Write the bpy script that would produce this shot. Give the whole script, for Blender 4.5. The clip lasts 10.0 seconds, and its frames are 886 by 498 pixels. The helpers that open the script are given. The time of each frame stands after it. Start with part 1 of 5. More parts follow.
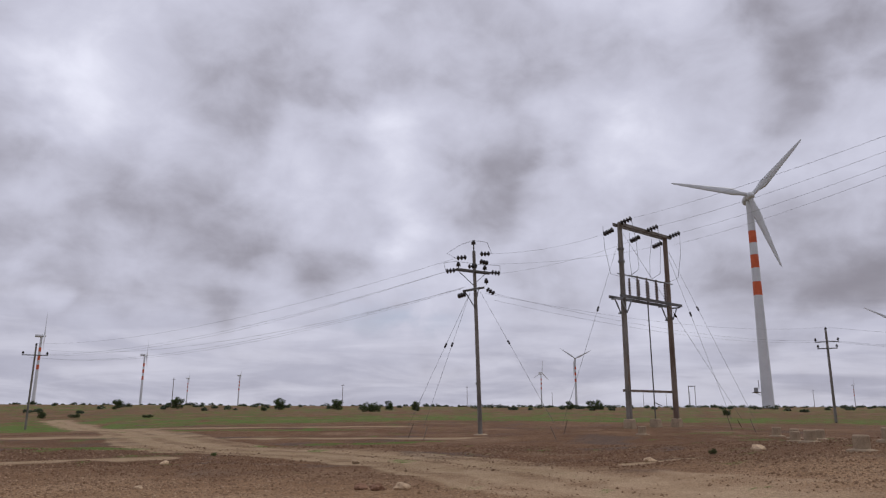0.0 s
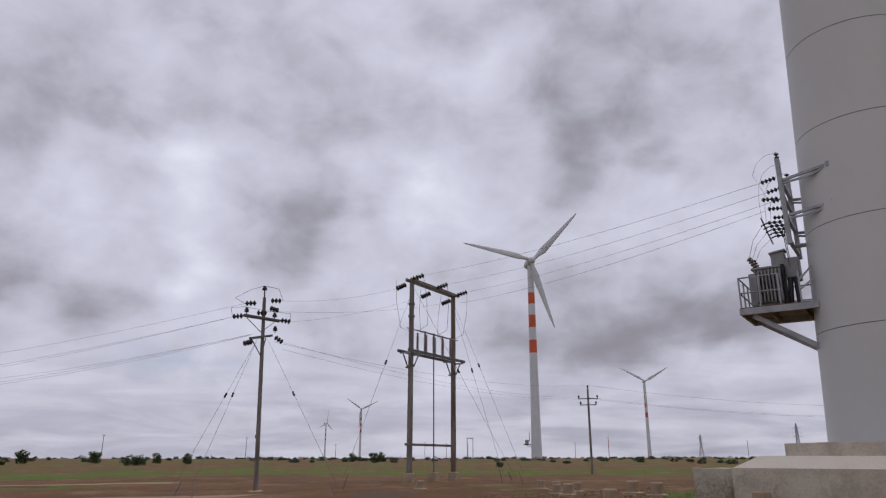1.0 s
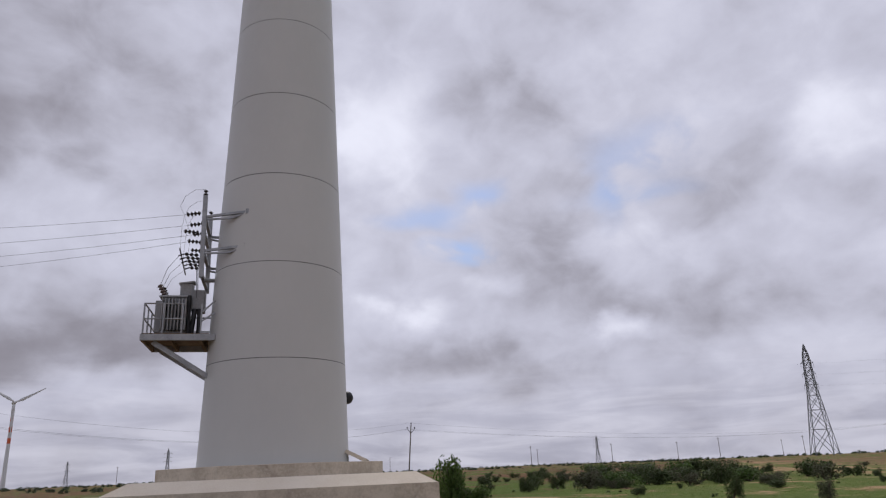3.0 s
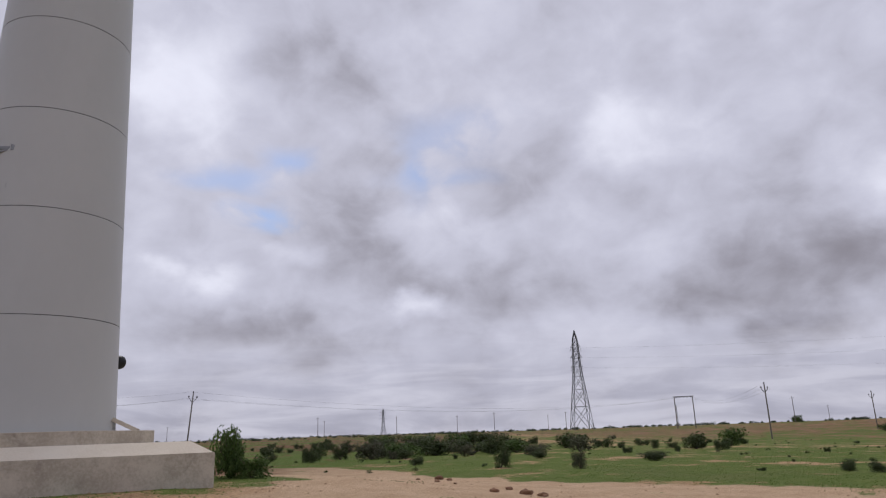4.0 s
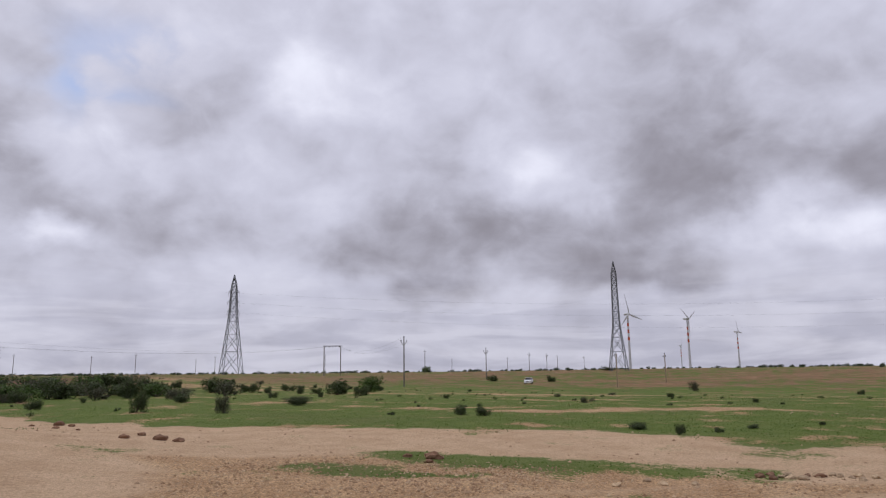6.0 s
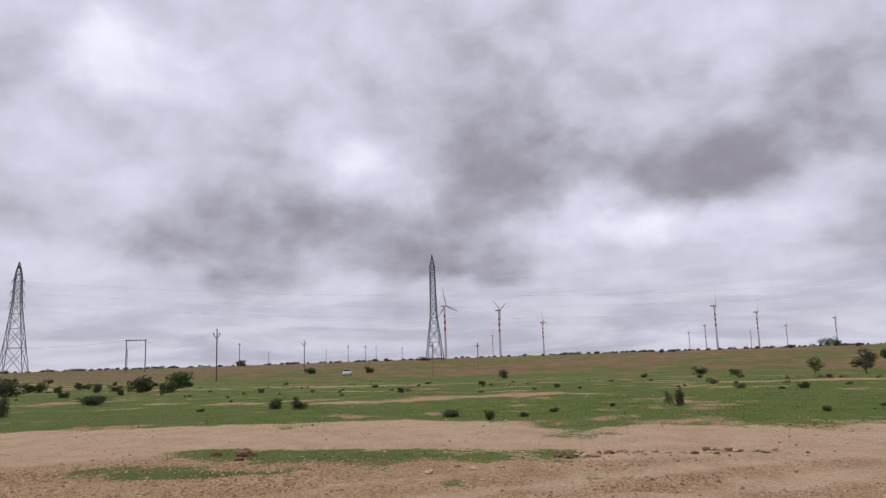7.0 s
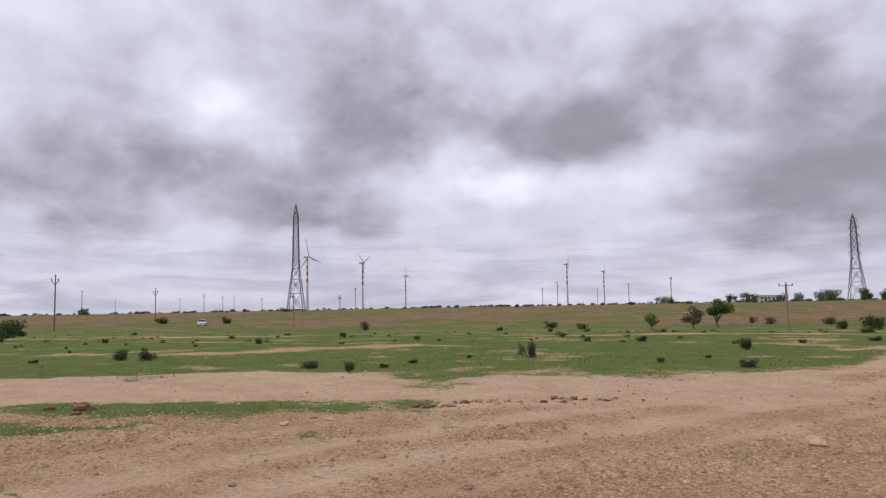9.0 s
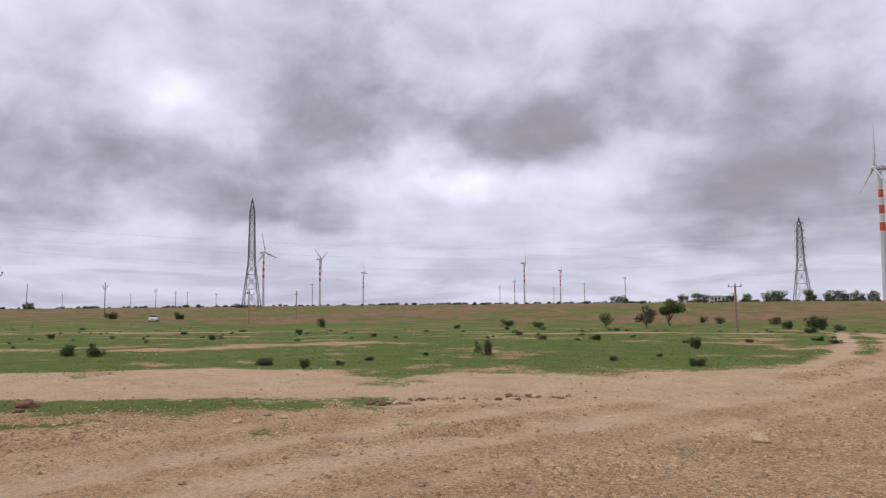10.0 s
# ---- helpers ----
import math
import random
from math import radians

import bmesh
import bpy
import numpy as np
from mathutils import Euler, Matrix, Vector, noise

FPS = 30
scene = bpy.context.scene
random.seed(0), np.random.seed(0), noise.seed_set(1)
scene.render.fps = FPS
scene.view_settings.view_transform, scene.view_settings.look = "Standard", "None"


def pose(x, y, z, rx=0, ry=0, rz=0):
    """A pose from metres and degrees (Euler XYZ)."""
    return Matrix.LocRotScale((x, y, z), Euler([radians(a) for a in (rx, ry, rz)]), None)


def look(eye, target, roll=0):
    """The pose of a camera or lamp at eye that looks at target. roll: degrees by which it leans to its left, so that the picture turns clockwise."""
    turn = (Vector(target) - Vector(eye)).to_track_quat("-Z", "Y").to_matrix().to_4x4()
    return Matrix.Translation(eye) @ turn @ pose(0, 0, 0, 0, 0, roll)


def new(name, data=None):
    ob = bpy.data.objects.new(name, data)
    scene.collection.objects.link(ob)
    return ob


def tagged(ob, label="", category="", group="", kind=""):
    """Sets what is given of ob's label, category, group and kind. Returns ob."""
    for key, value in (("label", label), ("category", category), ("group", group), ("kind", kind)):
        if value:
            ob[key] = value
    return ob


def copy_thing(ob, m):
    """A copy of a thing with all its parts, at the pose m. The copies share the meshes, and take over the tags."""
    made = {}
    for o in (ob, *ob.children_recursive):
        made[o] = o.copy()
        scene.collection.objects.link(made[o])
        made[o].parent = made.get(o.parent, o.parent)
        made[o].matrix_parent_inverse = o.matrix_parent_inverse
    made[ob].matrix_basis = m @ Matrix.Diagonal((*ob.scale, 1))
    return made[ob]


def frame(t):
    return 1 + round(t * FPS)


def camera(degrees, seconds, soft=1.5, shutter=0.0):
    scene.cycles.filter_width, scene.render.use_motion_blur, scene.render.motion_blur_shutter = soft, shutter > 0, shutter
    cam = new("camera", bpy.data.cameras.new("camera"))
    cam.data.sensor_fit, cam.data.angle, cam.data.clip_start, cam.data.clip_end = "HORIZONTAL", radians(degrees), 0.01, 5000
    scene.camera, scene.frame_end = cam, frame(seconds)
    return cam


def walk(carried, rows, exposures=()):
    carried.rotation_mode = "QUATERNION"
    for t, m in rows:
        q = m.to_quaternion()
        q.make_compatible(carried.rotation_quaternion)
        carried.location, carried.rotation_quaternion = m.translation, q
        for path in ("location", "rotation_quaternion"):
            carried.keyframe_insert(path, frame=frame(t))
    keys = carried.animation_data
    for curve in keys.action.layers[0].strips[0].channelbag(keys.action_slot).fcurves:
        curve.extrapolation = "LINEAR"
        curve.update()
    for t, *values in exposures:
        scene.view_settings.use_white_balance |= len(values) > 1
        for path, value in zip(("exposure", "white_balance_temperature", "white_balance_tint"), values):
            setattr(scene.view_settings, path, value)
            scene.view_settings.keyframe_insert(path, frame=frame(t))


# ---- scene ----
# camera: turned by hand on the spot, with a small sway
cam = camera(65.0, 10.0, soft=1.25)
PATH = [
    (0, -0.243, 0.065, 1.531, 102.73, -0.31, 0.00),
    (0.5, -0.235, 0.069, 1.519, 105.66, -0.40, -7.15),
    (1, -0.166, 0.053, 1.659, 106.78, -0.14, -17.16),
    (1.5, -0.062, 0.185, 1.629, 106.54, 1.35, -33.95),
    (2, -0.163, 0.130, 1.622, 108.73, 1.32, -44.52),
    (2.2, -0.148, 0.134, 1.630, 109.05, 1.43, -49.30),
    (3.3, -0.153, 0.119, 1.700, 106.99, 2.47, -68.86),
    (3.5, -0.112, 0.089, 1.671, 106.53, 2.30, -72.26),
    (4, -0.063, 0.054, 1.669, 104.94, 2.10, -80.88),
    (4.5, 0.016, 0.021, 1.680, 103.36, 1.67, -90.14),
    (5, -0.052, 0.052, 1.662, 101.80, 0.88, -96.74),
    (5.5, 0.061, 0.015, 1.673, 100.23, 1.10, -102.42),
    (5.7, 0.069, 0.017, 1.667, 100.04, 0.83, -104.83),
    (6.8, 0.101, -0.048, 1.676, 99.45, 1.82, -120.04),
    (7, 0.124, -0.049, 1.672, 98.96, 1.91, -123.21),
    (7.5, 0.169, -0.082, 1.660, 97.67, 1.44, -128.10),
    (8, 0.192, -0.122, 1.665, 98.86, 0.43, -132.55),
    (8.5, 0.235, -0.119, 1.659, 97.51, 1.05, -131.33),
    (9, 0.248, -0.158, 1.661, 94.81, 1.06, -134.45),
    (9.5, 0.226, -0.171, 1.671, 94.28, 0.72, -135.65),
    (10, 0.218, -0.153, 1.664, 94.56, 0.55, -137.92),
]
walk(cam, [(t, pose(x, y, z, a, b, c)) for t, x, y, z, a, b, c in PATH], [(0, 0.0), (2, 0.0), (4.5, -0.04), (7.0, 0.12), (8.0, 0.12), (9.0, 0.25), (10, 0.28)])


# ---- node helpers ----
class Nodes:
    """Short-hand for building a node tree."""

    def __init__(self, tree):
        self.tree = tree
        tree.nodes.clear()

    def add(self, kind, **props):
        n = self.tree.nodes.new(kind)
        for k, v in props.items():
            if k == "operation":
                n.operation = v
            elif k == "blend_type":
                n.blend_type = v
            elif k == "data_type":
                n.data_type = v
        return n

    def put(self, socket, value):
        if isinstance(value, bpy.types.NodeSocket):
            self.tree.links.new(value, socket)
        elif isinstance(value, (tuple, list)) and socket.type == "RGBA" and len(value) == 3:
            socket.default_value = (*value, 1)
        else:
            socket.default_value = value

    def math(self, op, a, b=0.0, c=None):
        n = self.add("ShaderNodeMath", operation=op)
        self.put(n.inputs[0], a)
        self.put(n.inputs[1], b)
        if c is not None:
            self.put(n.inputs[2], c)
        return n.outputs[0]

    def clamp(self, a):
        n = self.add("ShaderNodeClamp")
        self.put(n.inputs[0], a)
        return n.outputs[0]

    def mix(self, f, a, b, blend="MIX"):
        n = self.add("ShaderNodeMixRGB", blend_type=blend)
        self.put(n.inputs[0], f)
        self.put(n.inputs[1], a)
        self.put(n.inputs[2], b)
        return n.outputs[0]

    def ramp(self, x, lo, hi, a=0.0, b=1.0):
        n = self.add("ShaderNodeMapRange")
        n.interpolation_type = "SMOOTHSTEP"
        for i, v in enumerate((x, lo, hi, a, b)):
            self.put(n.inputs[i], v)
        return n.outputs[0]

    def noise(self, vec, scale, detail=4.0, rough=0.55, warp=0.0):
        n = self.add("ShaderNodeTexNoise")
        if vec is not None:
            self.put(n.inputs["Vector"], vec)
        n.inputs["Scale"].default_value = scale
        n.inputs["Detail"].default_value = detail
        n.inputs["Roughness"].default_value = rough
        n.inputs["Distortion"].default_value = warp
        return n.outputs["Fac"]

    def voronoi(self, vec, scale, out="Distance"):
        n = self.add("ShaderNodeTexVoronoi")
        self.put(n.inputs["Vector"], vec)
        n.inputs["Scale"].default_value = scale
        return n.outputs[out]

    def xyz(self, x, y, z):
        n = self.add("ShaderNodeCombineXYZ")
        for i, v in enumerate((x, y, z)):
            self.put(n.inputs[i], v)
        return n.outputs[0]

    def split(self, v):
        n = self.add("ShaderNodeSeparateXYZ")
        self.put(n.inputs[0], v)
        return n.outputs

    def coords(self, which="Object"):
        return self.add("ShaderNodeTexCoord").outputs[which]

    def scaled(self, v, x, y, z):
        n = self.add("ShaderNodeMapping")
        self.put(n.inputs["Vector"], v)
        n.inputs["Scale"].default_value = (x, y, z)
        return n.outputs[0]


# ---- world: broken overcast with a few blue gaps ----
SUN_AZ, SUN_EL = -60.0, 58.0
world = bpy.data.worlds.new("overcast_sky")
scene.world = world
world.use_nodes = True
w = Nodes(world.node_tree)
direction = w.coords("Generated")
dx, dy, dz = w.split(direction)
up = w.math("MAXIMUM", dz, 0.0)
# clouds lie on a flat layer, so that they crowd towards the horizon
flat = w.math("ADD", up, 0.22)
layer = w.xyz(w.math("DIVIDE", dx, flat), w.math("DIVIDE", dy, flat), 0.0)
fine = w.noise(layer, 3.4, 6, 0.52, 0.25)
azim = w.math("MULTIPLY", w.math("ARCTAN2", w.math("MULTIPLY", dx, -1.0), dy), 57.2958)
elev = w.math("MULTIPLY", w.math("ARCSINE", dz), 57.2958)
stretched = w.scaled(direction, 1.0, 1.0, 1.35)
swell = w.noise(stretched, 5.5, 6, 0.48)
swell_up = w.noise(w.scaled(direction, 1.1, 1.1, 1.5), 5.1, 6, 0.48)
puffs = w.noise(stretched, 12.0, 6, 0.52, 0.3)
azw = w.math("ADD", azim, w.math("MULTIPLY_ADD", swell, 17.0, -8.5))
elw = w.math("ADD", elev, w.math("MULTIPLY_ADD", swell_up, 10.0, -5.0))
spread = w.xyz(azw, elw, 0.0)


def masses(rows, at):
    """Sum of soft cloud masses: azimuth, elevation, half width, half height (degrees), weight."""
    total = 0.0
    for a, e, wide, high, weight in rows:
        v = w.add("ShaderNodeVectorMath", operation="MULTIPLY_ADD")
        w.put(v.inputs[0], at)
        v.inputs[1].default_value = (1 / wide, 1 / high, 0)
        v.inputs[2].default_value = (-a / wide, -e / high, 0)
        far_off = w.add("ShaderNodeVectorMath", operation="LENGTH")
        w.put(far_off.inputs[0], v.outputs[0])
        total = w.math("MULTIPLY_ADD", w.ramp(far_off.outputs["Value"], 1.85, 0.0), weight, total)
    return total


GREY_MASSES_NORTH = [
    (15, 25.6, 7.1, 4.7, 0.75), (33, 16.3, 3.2, 4.3, 0.55), (24, 14.4, 10.6, 4.1, 0.7), (9, 11.0, 4.6, 2.3, 0.6), (-5, 17.9, 5.1, 4.4, 0.75), (-4, 29.9, 8.7, 2.5, 0.35),
    (-29, 24.0, 6.1, 5.1, 0.6), (-21, 15.1, 10.4, 2.6, 0.35), (-27, 9.9, 7.1, 2.5, 0.35), (24, 8.6, 10.3, 1.7, 0.35), (-10, 10.8, 6.9, 2.1, 0.3), (-34, 29.6, 9.7, 6.6, 0.55),
    (-37, 11.0, 9.3, 3.2, 0.8), (-29, 8.9, 9.5, 1.7, 0.4), (-17, 33.2, 5.3, 2.3, 0.25),
]
GREY_MASSES_EAST = [
    (-71, 29.6, 3.4, 4.0, 0.35), (-75, 18.7, 4.1, 4.8, 0.45), (-67, 8.4, 7.2, 2.1, 0.55), (-73, 29.5, 4.6, 3.0, 0.4), (-75, 15.6, 5.3, 3.2, 0.55), (-74, 6.0, 4.1, 1.4, 0.6),
    (-84, 12.1, 8.5, 2.5, 0.5), (-88, 8.9, 6.0, 1.7, 0.6), (-65, 9.2, 6.5, 2.2, 0.35), (-92, 20.7, 7.1, 4.1, 0.35), (-110, 10.7, 9.4, 2.9, 1.1), (-126, 18.7, 6.4, 7.6, 0.45),
    (-123, 9.0, 5.7, 2.5, 0.6), (-106, 16.6, 5.2, 2.7, 0.4), (-70, 4.8, 5.5, 1.2, 0.3),
]
GREY_MASSES_SOUTH = [
    (-130, 14.2, 7.1, 4.6, 0.75), (-127, 21.0, 9.7, 5.3, 0.2), (-145, 15.2, 7.5, 3.7, 0.7), (-123, 7.3, 5.1, 1.2, 0.4), (-155, 19.4, 5.7, 3.5, 0.45), (-103, 7.6, 7.7, 1.5, 0.5),
    (-158, 7.9, 5.4, 2.4, 0.8), (-166, 9.9, 7.6, 4.6, 1.0), (-162, 16.0, 7.5, 5.0, 0.4), (-144, 14.2, 8.0, 3.1, 0.4), (-123, 7.1, 3.5, 0.8, 0.35), (-155, 18.2, 6.5, 3.3, 0.35),
]
BRIGHT_GAPS_NORTH = [
    (27, 21.2, 3.8, 3.5, 0.8), (31, 24.9, 5.2, 2.3, 0.3), (6, 23.0, 3.7, 3.4, 0.5), (12, 17.5, 2.8, 3.4, 0.45), (3, 13.4, 2.9, 1.9, 0.8), (32, 8.7, 1.5, 1.0, 0.8),
    (-18, 21.5, 5.8, 3.9, 0.45), (10, 29.5, 5.0, 2.5, 0.35), (3, 19.2, 2.9, 3.7, 0.35), (-24, 28.6, 2.8, 6.8, 0.4), (-37, 20.6, 6.4, 2.5, 0.45), (-41, 5.8, 3.2, 1.3, 0.5),
    (-14, 17.8, 4.5, 3.2, 0.35),
]
BRIGHT_GAPS_EAST = [
    (-62, 27.4, 4.3, 5.2, 0.55), (-62, 12.9, 2.6, 2.0, 0.55), (-77, 10.6, 1.4, 1.2, 0.6), (-61, 25.7, 3.6, 4.2, 0.55), (-62, 13.1, 2.4, 1.0, 0.7), (-70, 14.6, 2.6, 1.0, 0.7),
    (-79, 15.0, 2.6, 1.3, 0.65), (-84, 15.8, 2.2, 1.3, 0.5), (-78, 10.7, 1.8, 1.2, 0.9), (-99, 21.7, 3.2, 3.0, 0.5), (-87, 28.0, 10.1, 4.8, 0.35), (-102, 12.8, 3.7, 1.7, 0.45),
    (-71, 9.0, 3.2, 1.0, 0.45), (-119, 16.2, 4.0, 2.1, 0.4),
]
BRIGHT_GAPS_SOUTH = [
    (-117, 14.7, 5.1, 2.7, 0.25), (-137, 10.0, 6.5, 1.7, 0.65), (-149, 9.1, 2.9, 2.8, 0.5), (-98, 22.5, 4.1, 3.0, 0.5), (-104, 21.5, 2.9, 4.4, 0.4), (-113, 5.1, 3.9, 1.0, 0.45),
    (-147, 23.6, 3.9, 3.2, 0.4), (-140, 10.6, 6.6, 1.6, 0.5), (-162, 6.3, 2.7, 1.1, 0.5), (-117, 15.3, 3.4, 2.5, 0.35), (-151, 12.5, 4.0, 2.2, 0.4), (-168, 3.3, 4.2, 1.2, 0.35),
]
BLUE_GAPS = [
    (-68, 22.0, 2.0, 0.9, 0.9), (-63, 20.4, 3.6, 0.9, 0.8), (-66, 17.7, 2.4, 0.9, 1), (-79, 21.8, 1.6, 2.7, 0.4), (-83, 24.4, 4.4, 1.6, 0.5), (-81, 21.0, 3.9, 0.9, 0.5), (4, 6.9, 4.2, 1.2, 0.3),
]
grey = masses(GREY_MASSES_NORTH + GREY_MASSES_EAST + GREY_MASSES_SOUTH, spread)
bright = masses(BRIGHT_GAPS_NORTH + BRIGHT_GAPS_EAST + BRIGHT_GAPS_SOUTH, spread)
blue = masses(BLUE_GAPS, w.xyz(w.math("ADD", azim, w.math("MULTIPLY_ADD", puffs, 6.0, -3.0)), w.math("ADD", elev, w.math("MULTIPLY_ADD", fine, 4.0, -2.0)), 0.0))
texture = w.math("ADD", w.math("MULTIPLY_ADD", swell, 1.0, -0.5), w.math("ADD", w.math("MULTIPLY_ADD", puffs, 1.1, -0.55), w.math("MULTIPLY_ADD", fine, 0.5, -0.25)))
field = w.math("ADD", texture, w.math("SUBTRACT", w.math("MULTIPLY", grey, 0.67), w.math("MULTIPLY", bright, 0.62)))
shade = w.ramp(field, -0.22, 0.98)
cloud = w.mix(shade, (0.585, 0.59, 0.71), (0.268, 0.256, 0.302))
# thin glowing edges where the layer is thinnest
glow = w.ramp(field, 0.0, -1.0)
cloud = w.mix(glow, cloud, (0.84, 0.85, 0.98))
# hazier, cooler bands low down
low = w.ramp(elev, 11.0, 0.0)
bands = w.noise(w.xyz(w.math("MULTIPLY", azim, 0.055), w.math("MULTIPLY", elev, 0.34), 0.0), 1.7, 6, 0.55, 0.5)
haze = w.mix(w.ramp(bands, 0.35, 0.65), (0.30, 0.295, 0.37), (0.60, 0.59, 0.67))
cloud = w.mix(w.math("MULTIPLY", low, 0.55), cloud, haze)
sky = w.add("ShaderNodeTexSky")
sky.sky_type = "NISHITA"
sky.sun_disc = False
sky.sun_elevation = radians(SUN_EL)
sky.sun_rotation = radians(-SUN_AZ)
sky.dust_density = 2.0
gap = w.clamp(w.math("MULTIPLY", blue, w.ramp(puffs, 0.34, 0.56)))
clear = w.mix(1.0, sky.outputs[0], (0.09, 0.095, 0.11), "MULTIPLY")
colour = w.mix(gap, cloud, clear)
ground_glow = w.ramp(dz, -0.02, -0.10)
colour = w.mix(ground_glow, colour, (0.16, 0.13, 0.10))
bg = w.add("ShaderNodeBackground")
w.put(bg.inputs[0], colour)
bg.inputs[1].default_value = 1.0
wo = w.add("ShaderNodeOutputWorld")
w.put(wo.inputs[0], bg.outputs[0])

sun = new("sun", bpy.data.lights.new("sun", "SUN"))
sun.data.energy = 1.0
sun.data.angle = radians(25)
sun.data.color = (1.0, 0.96, 0.9)
sa, se = radians(SUN_AZ), radians(SUN_EL)
sun.matrix_world = look((0, 0, 120), (math.sin(sa) * math.cos(se) * 50, -math.cos(sa) * math.cos(se) * 50, 120 - math.sin(se) * 50))


# ---- materials ----
def mat(name, dark, light, scale=3.0, rough=0.8, metal=0.0, bump=0.2, grain=40.0, stain=None, stretch=(1, 1, 1), per_piece=0.0, spec=0.3, speckle=0.45):
    """Two colours mixed by coarse and fine noise, with relief of the same grain; stain adds blotches of a third colour."""
    m = bpy.data.materials.new(name)
    m.use_nodes = True
    n = Nodes(m.node_tree)
    c = n.scaled(n.coords("Object"), *stretch)
    big = n.noise(c, scale, 5, 0.6)
    small = n.noise(c, grain, 4, 0.65)
    f = n.ramp(n.math("MULTIPLY_ADD", small, speckle, n.math("MULTIPLY", big, 1 - speckle)), 0.36, 0.64)
    colour = n.mix(f, dark, light)
    if stain:
        blot = n.ramp(n.noise(c, scale * 0.6, 6, 0.7, 0.6), 0.56, 0.72)
        colour = n.mix(n.math("MULTIPLY", blot, 0.8), colour, stain)
    if per_piece:
        r = n.add("ShaderNodeObjectInfo").outputs["Random"]
        colour = n.mix(1.0, colour, n.mix(r, (1 - per_piece,) * 3, (1 + per_piece,) * 3), "MULTIPLY")
    p = n.add("ShaderNodeBsdfPrincipled")
    n.put(p.inputs["Base Color"], colour)
    n.put(p.inputs["Roughness"], n.math("MULTIPLY_ADD", small, 0.2, rough - 0.1))
    p.inputs["Metallic"].default_value = metal
    p.inputs["Specular IOR Level"].default_value = spec
    if bump:
        b = n.add("ShaderNodeBump")
        b.inputs["Strength"].default_value = bump
        b.inputs["Distance"].default_value = 0.02
        n.put(b.inputs["Height"], small)
        n.put(p.inputs["Normal"], b.outputs[0])
    o = n.add("ShaderNodeOutputMaterial")
    n.put(o.inputs[0], p.outputs[0])
    return m


def leaf_material(name, dark, light):
    m = bpy.data.materials.new(name)
    m.use_nodes = True
    n = Nodes(m.node_tree)
    r = n.add("ShaderNodeNewGeometry").outputs["Random Per Island"]
    big = n.noise(n.coords("Object"), 1.2, 3, 0.5)
    colour = n.mix(n.clamp(n.math("MULTIPLY_ADD", r, 0.7, n.math("MULTIPLY_ADD", big, 0.9, -0.3))), dark, light)
    d = n.add("ShaderNodeBsdfPrincipled")
    n.put(d.inputs["Base Color"], colour)
    d.inputs["Roughness"].default_value = 0.6
    d.inputs["Specular IOR Level"].default_value = 0.25
    t = n.add("ShaderNodeBsdfTranslucent")
    n.put(t.inputs[0], colour)
    s = n.add("ShaderNodeMixShader")
    s.inputs[0].default_value = 0.3
    n.put(s.inputs[1], d.outputs[0])
    n.put(s.inputs[2], t.outputs[0])
    o = n.add("ShaderNodeOutputMaterial")
    n.put(o.inputs[0], s.outputs[0])
    return m


M_tower = mat("grey_tower_paint", (0.448, 0.454, 0.44), (0.475, 0.481, 0.466), 0.35, 0.42, 0, 0.015, 5.0, stretch=(1, 1, 0.6), spec=0.4, speckle=0.2)
M_white = mat("white_turbine_paint", (0.55, 0.56, 0.57), (0.63, 0.64, 0.65), 0.2, 0.45, 0, 0.02, 4.0)
M_red = mat("orange_red_band_paint", (0.52, 0.09, 0.03), (0.62, 0.13, 0.05), 0.5, 0.5, 0, 0.02, 5.0)
M_seam = mat("weld_seam", (0.10, 0.10, 0.10), (0.16, 0.16, 0.16), 2.0, 0.7)
M_concrete = mat("weathered_concrete", (0.38, 0.33, 0.262), (0.56, 0.50, 0.41), 1.5, 0.9, 0, 0.25, 16.0, stain=(0.215, 0.185, 0.15), speckle=0.35)
M_screed = mat("pale_screed", (0.60, 0.52, 0.41), (0.70, 0.63, 0.52), 0.7, 0.9, 0, 0.2, 30.0)
M_rough_conc = mat("earth_stained_concrete", (0.20, 0.15, 0.09), (0.42, 0.38, 0.31), 0.8, 0.95, 0, 0.5, 14.0, stain=(0.12, 0.085, 0.05))
M_stub = mat("sandy_concrete", (0.27, 0.20, 0.13), (0.39, 0.30, 0.20), 3.0, 0.95, 0, 0.4, 30.0, stain=(0.18, 0.12, 0.075))
M_pole = mat("grey_pole_concrete", (0.115, 0.10, 0.085), (0.255, 0.23, 0.20), 1.2, 0.9, 0, 0.3, 30.0, stretch=(3, 3, 0.6), stain=(0.19, 0.125, 0.085))
M_rust_pole = mat("rust_streaked_steel", (0.13, 0.085, 0.06), (0.25, 0.20, 0.16), 1.0, 0.8, 0.2, 0.3, 30.0, stretch=(3, 3, 0.5))
M_galv = mat("galvanised_steel", (0.23, 0.24, 0.25), (0.36, 0.37, 0.38), 3.0, 0.55, 0.6, 0.1, 40.0)
M_darkgalv = mat("weathered_channel_steel", (0.10, 0.095, 0.09), (0.19, 0.18, 0.17), 3.0, 0.7, 0.4, 0.2, 40.0)
M_porcelain = mat("brown_black_porcelain", (0.018, 0.014, 0.014), (0.035, 0.028, 0.028), 6.0, 0.25, 0, 0.0, 40.0, spec=0.5)
M_redporc = mat("grey_brown_porcelain", (0.13, 0.10, 0.095), (0.22, 0.18, 0.165), 6.0, 0.3, 0, 0.0, 40.0, spec=0.5)
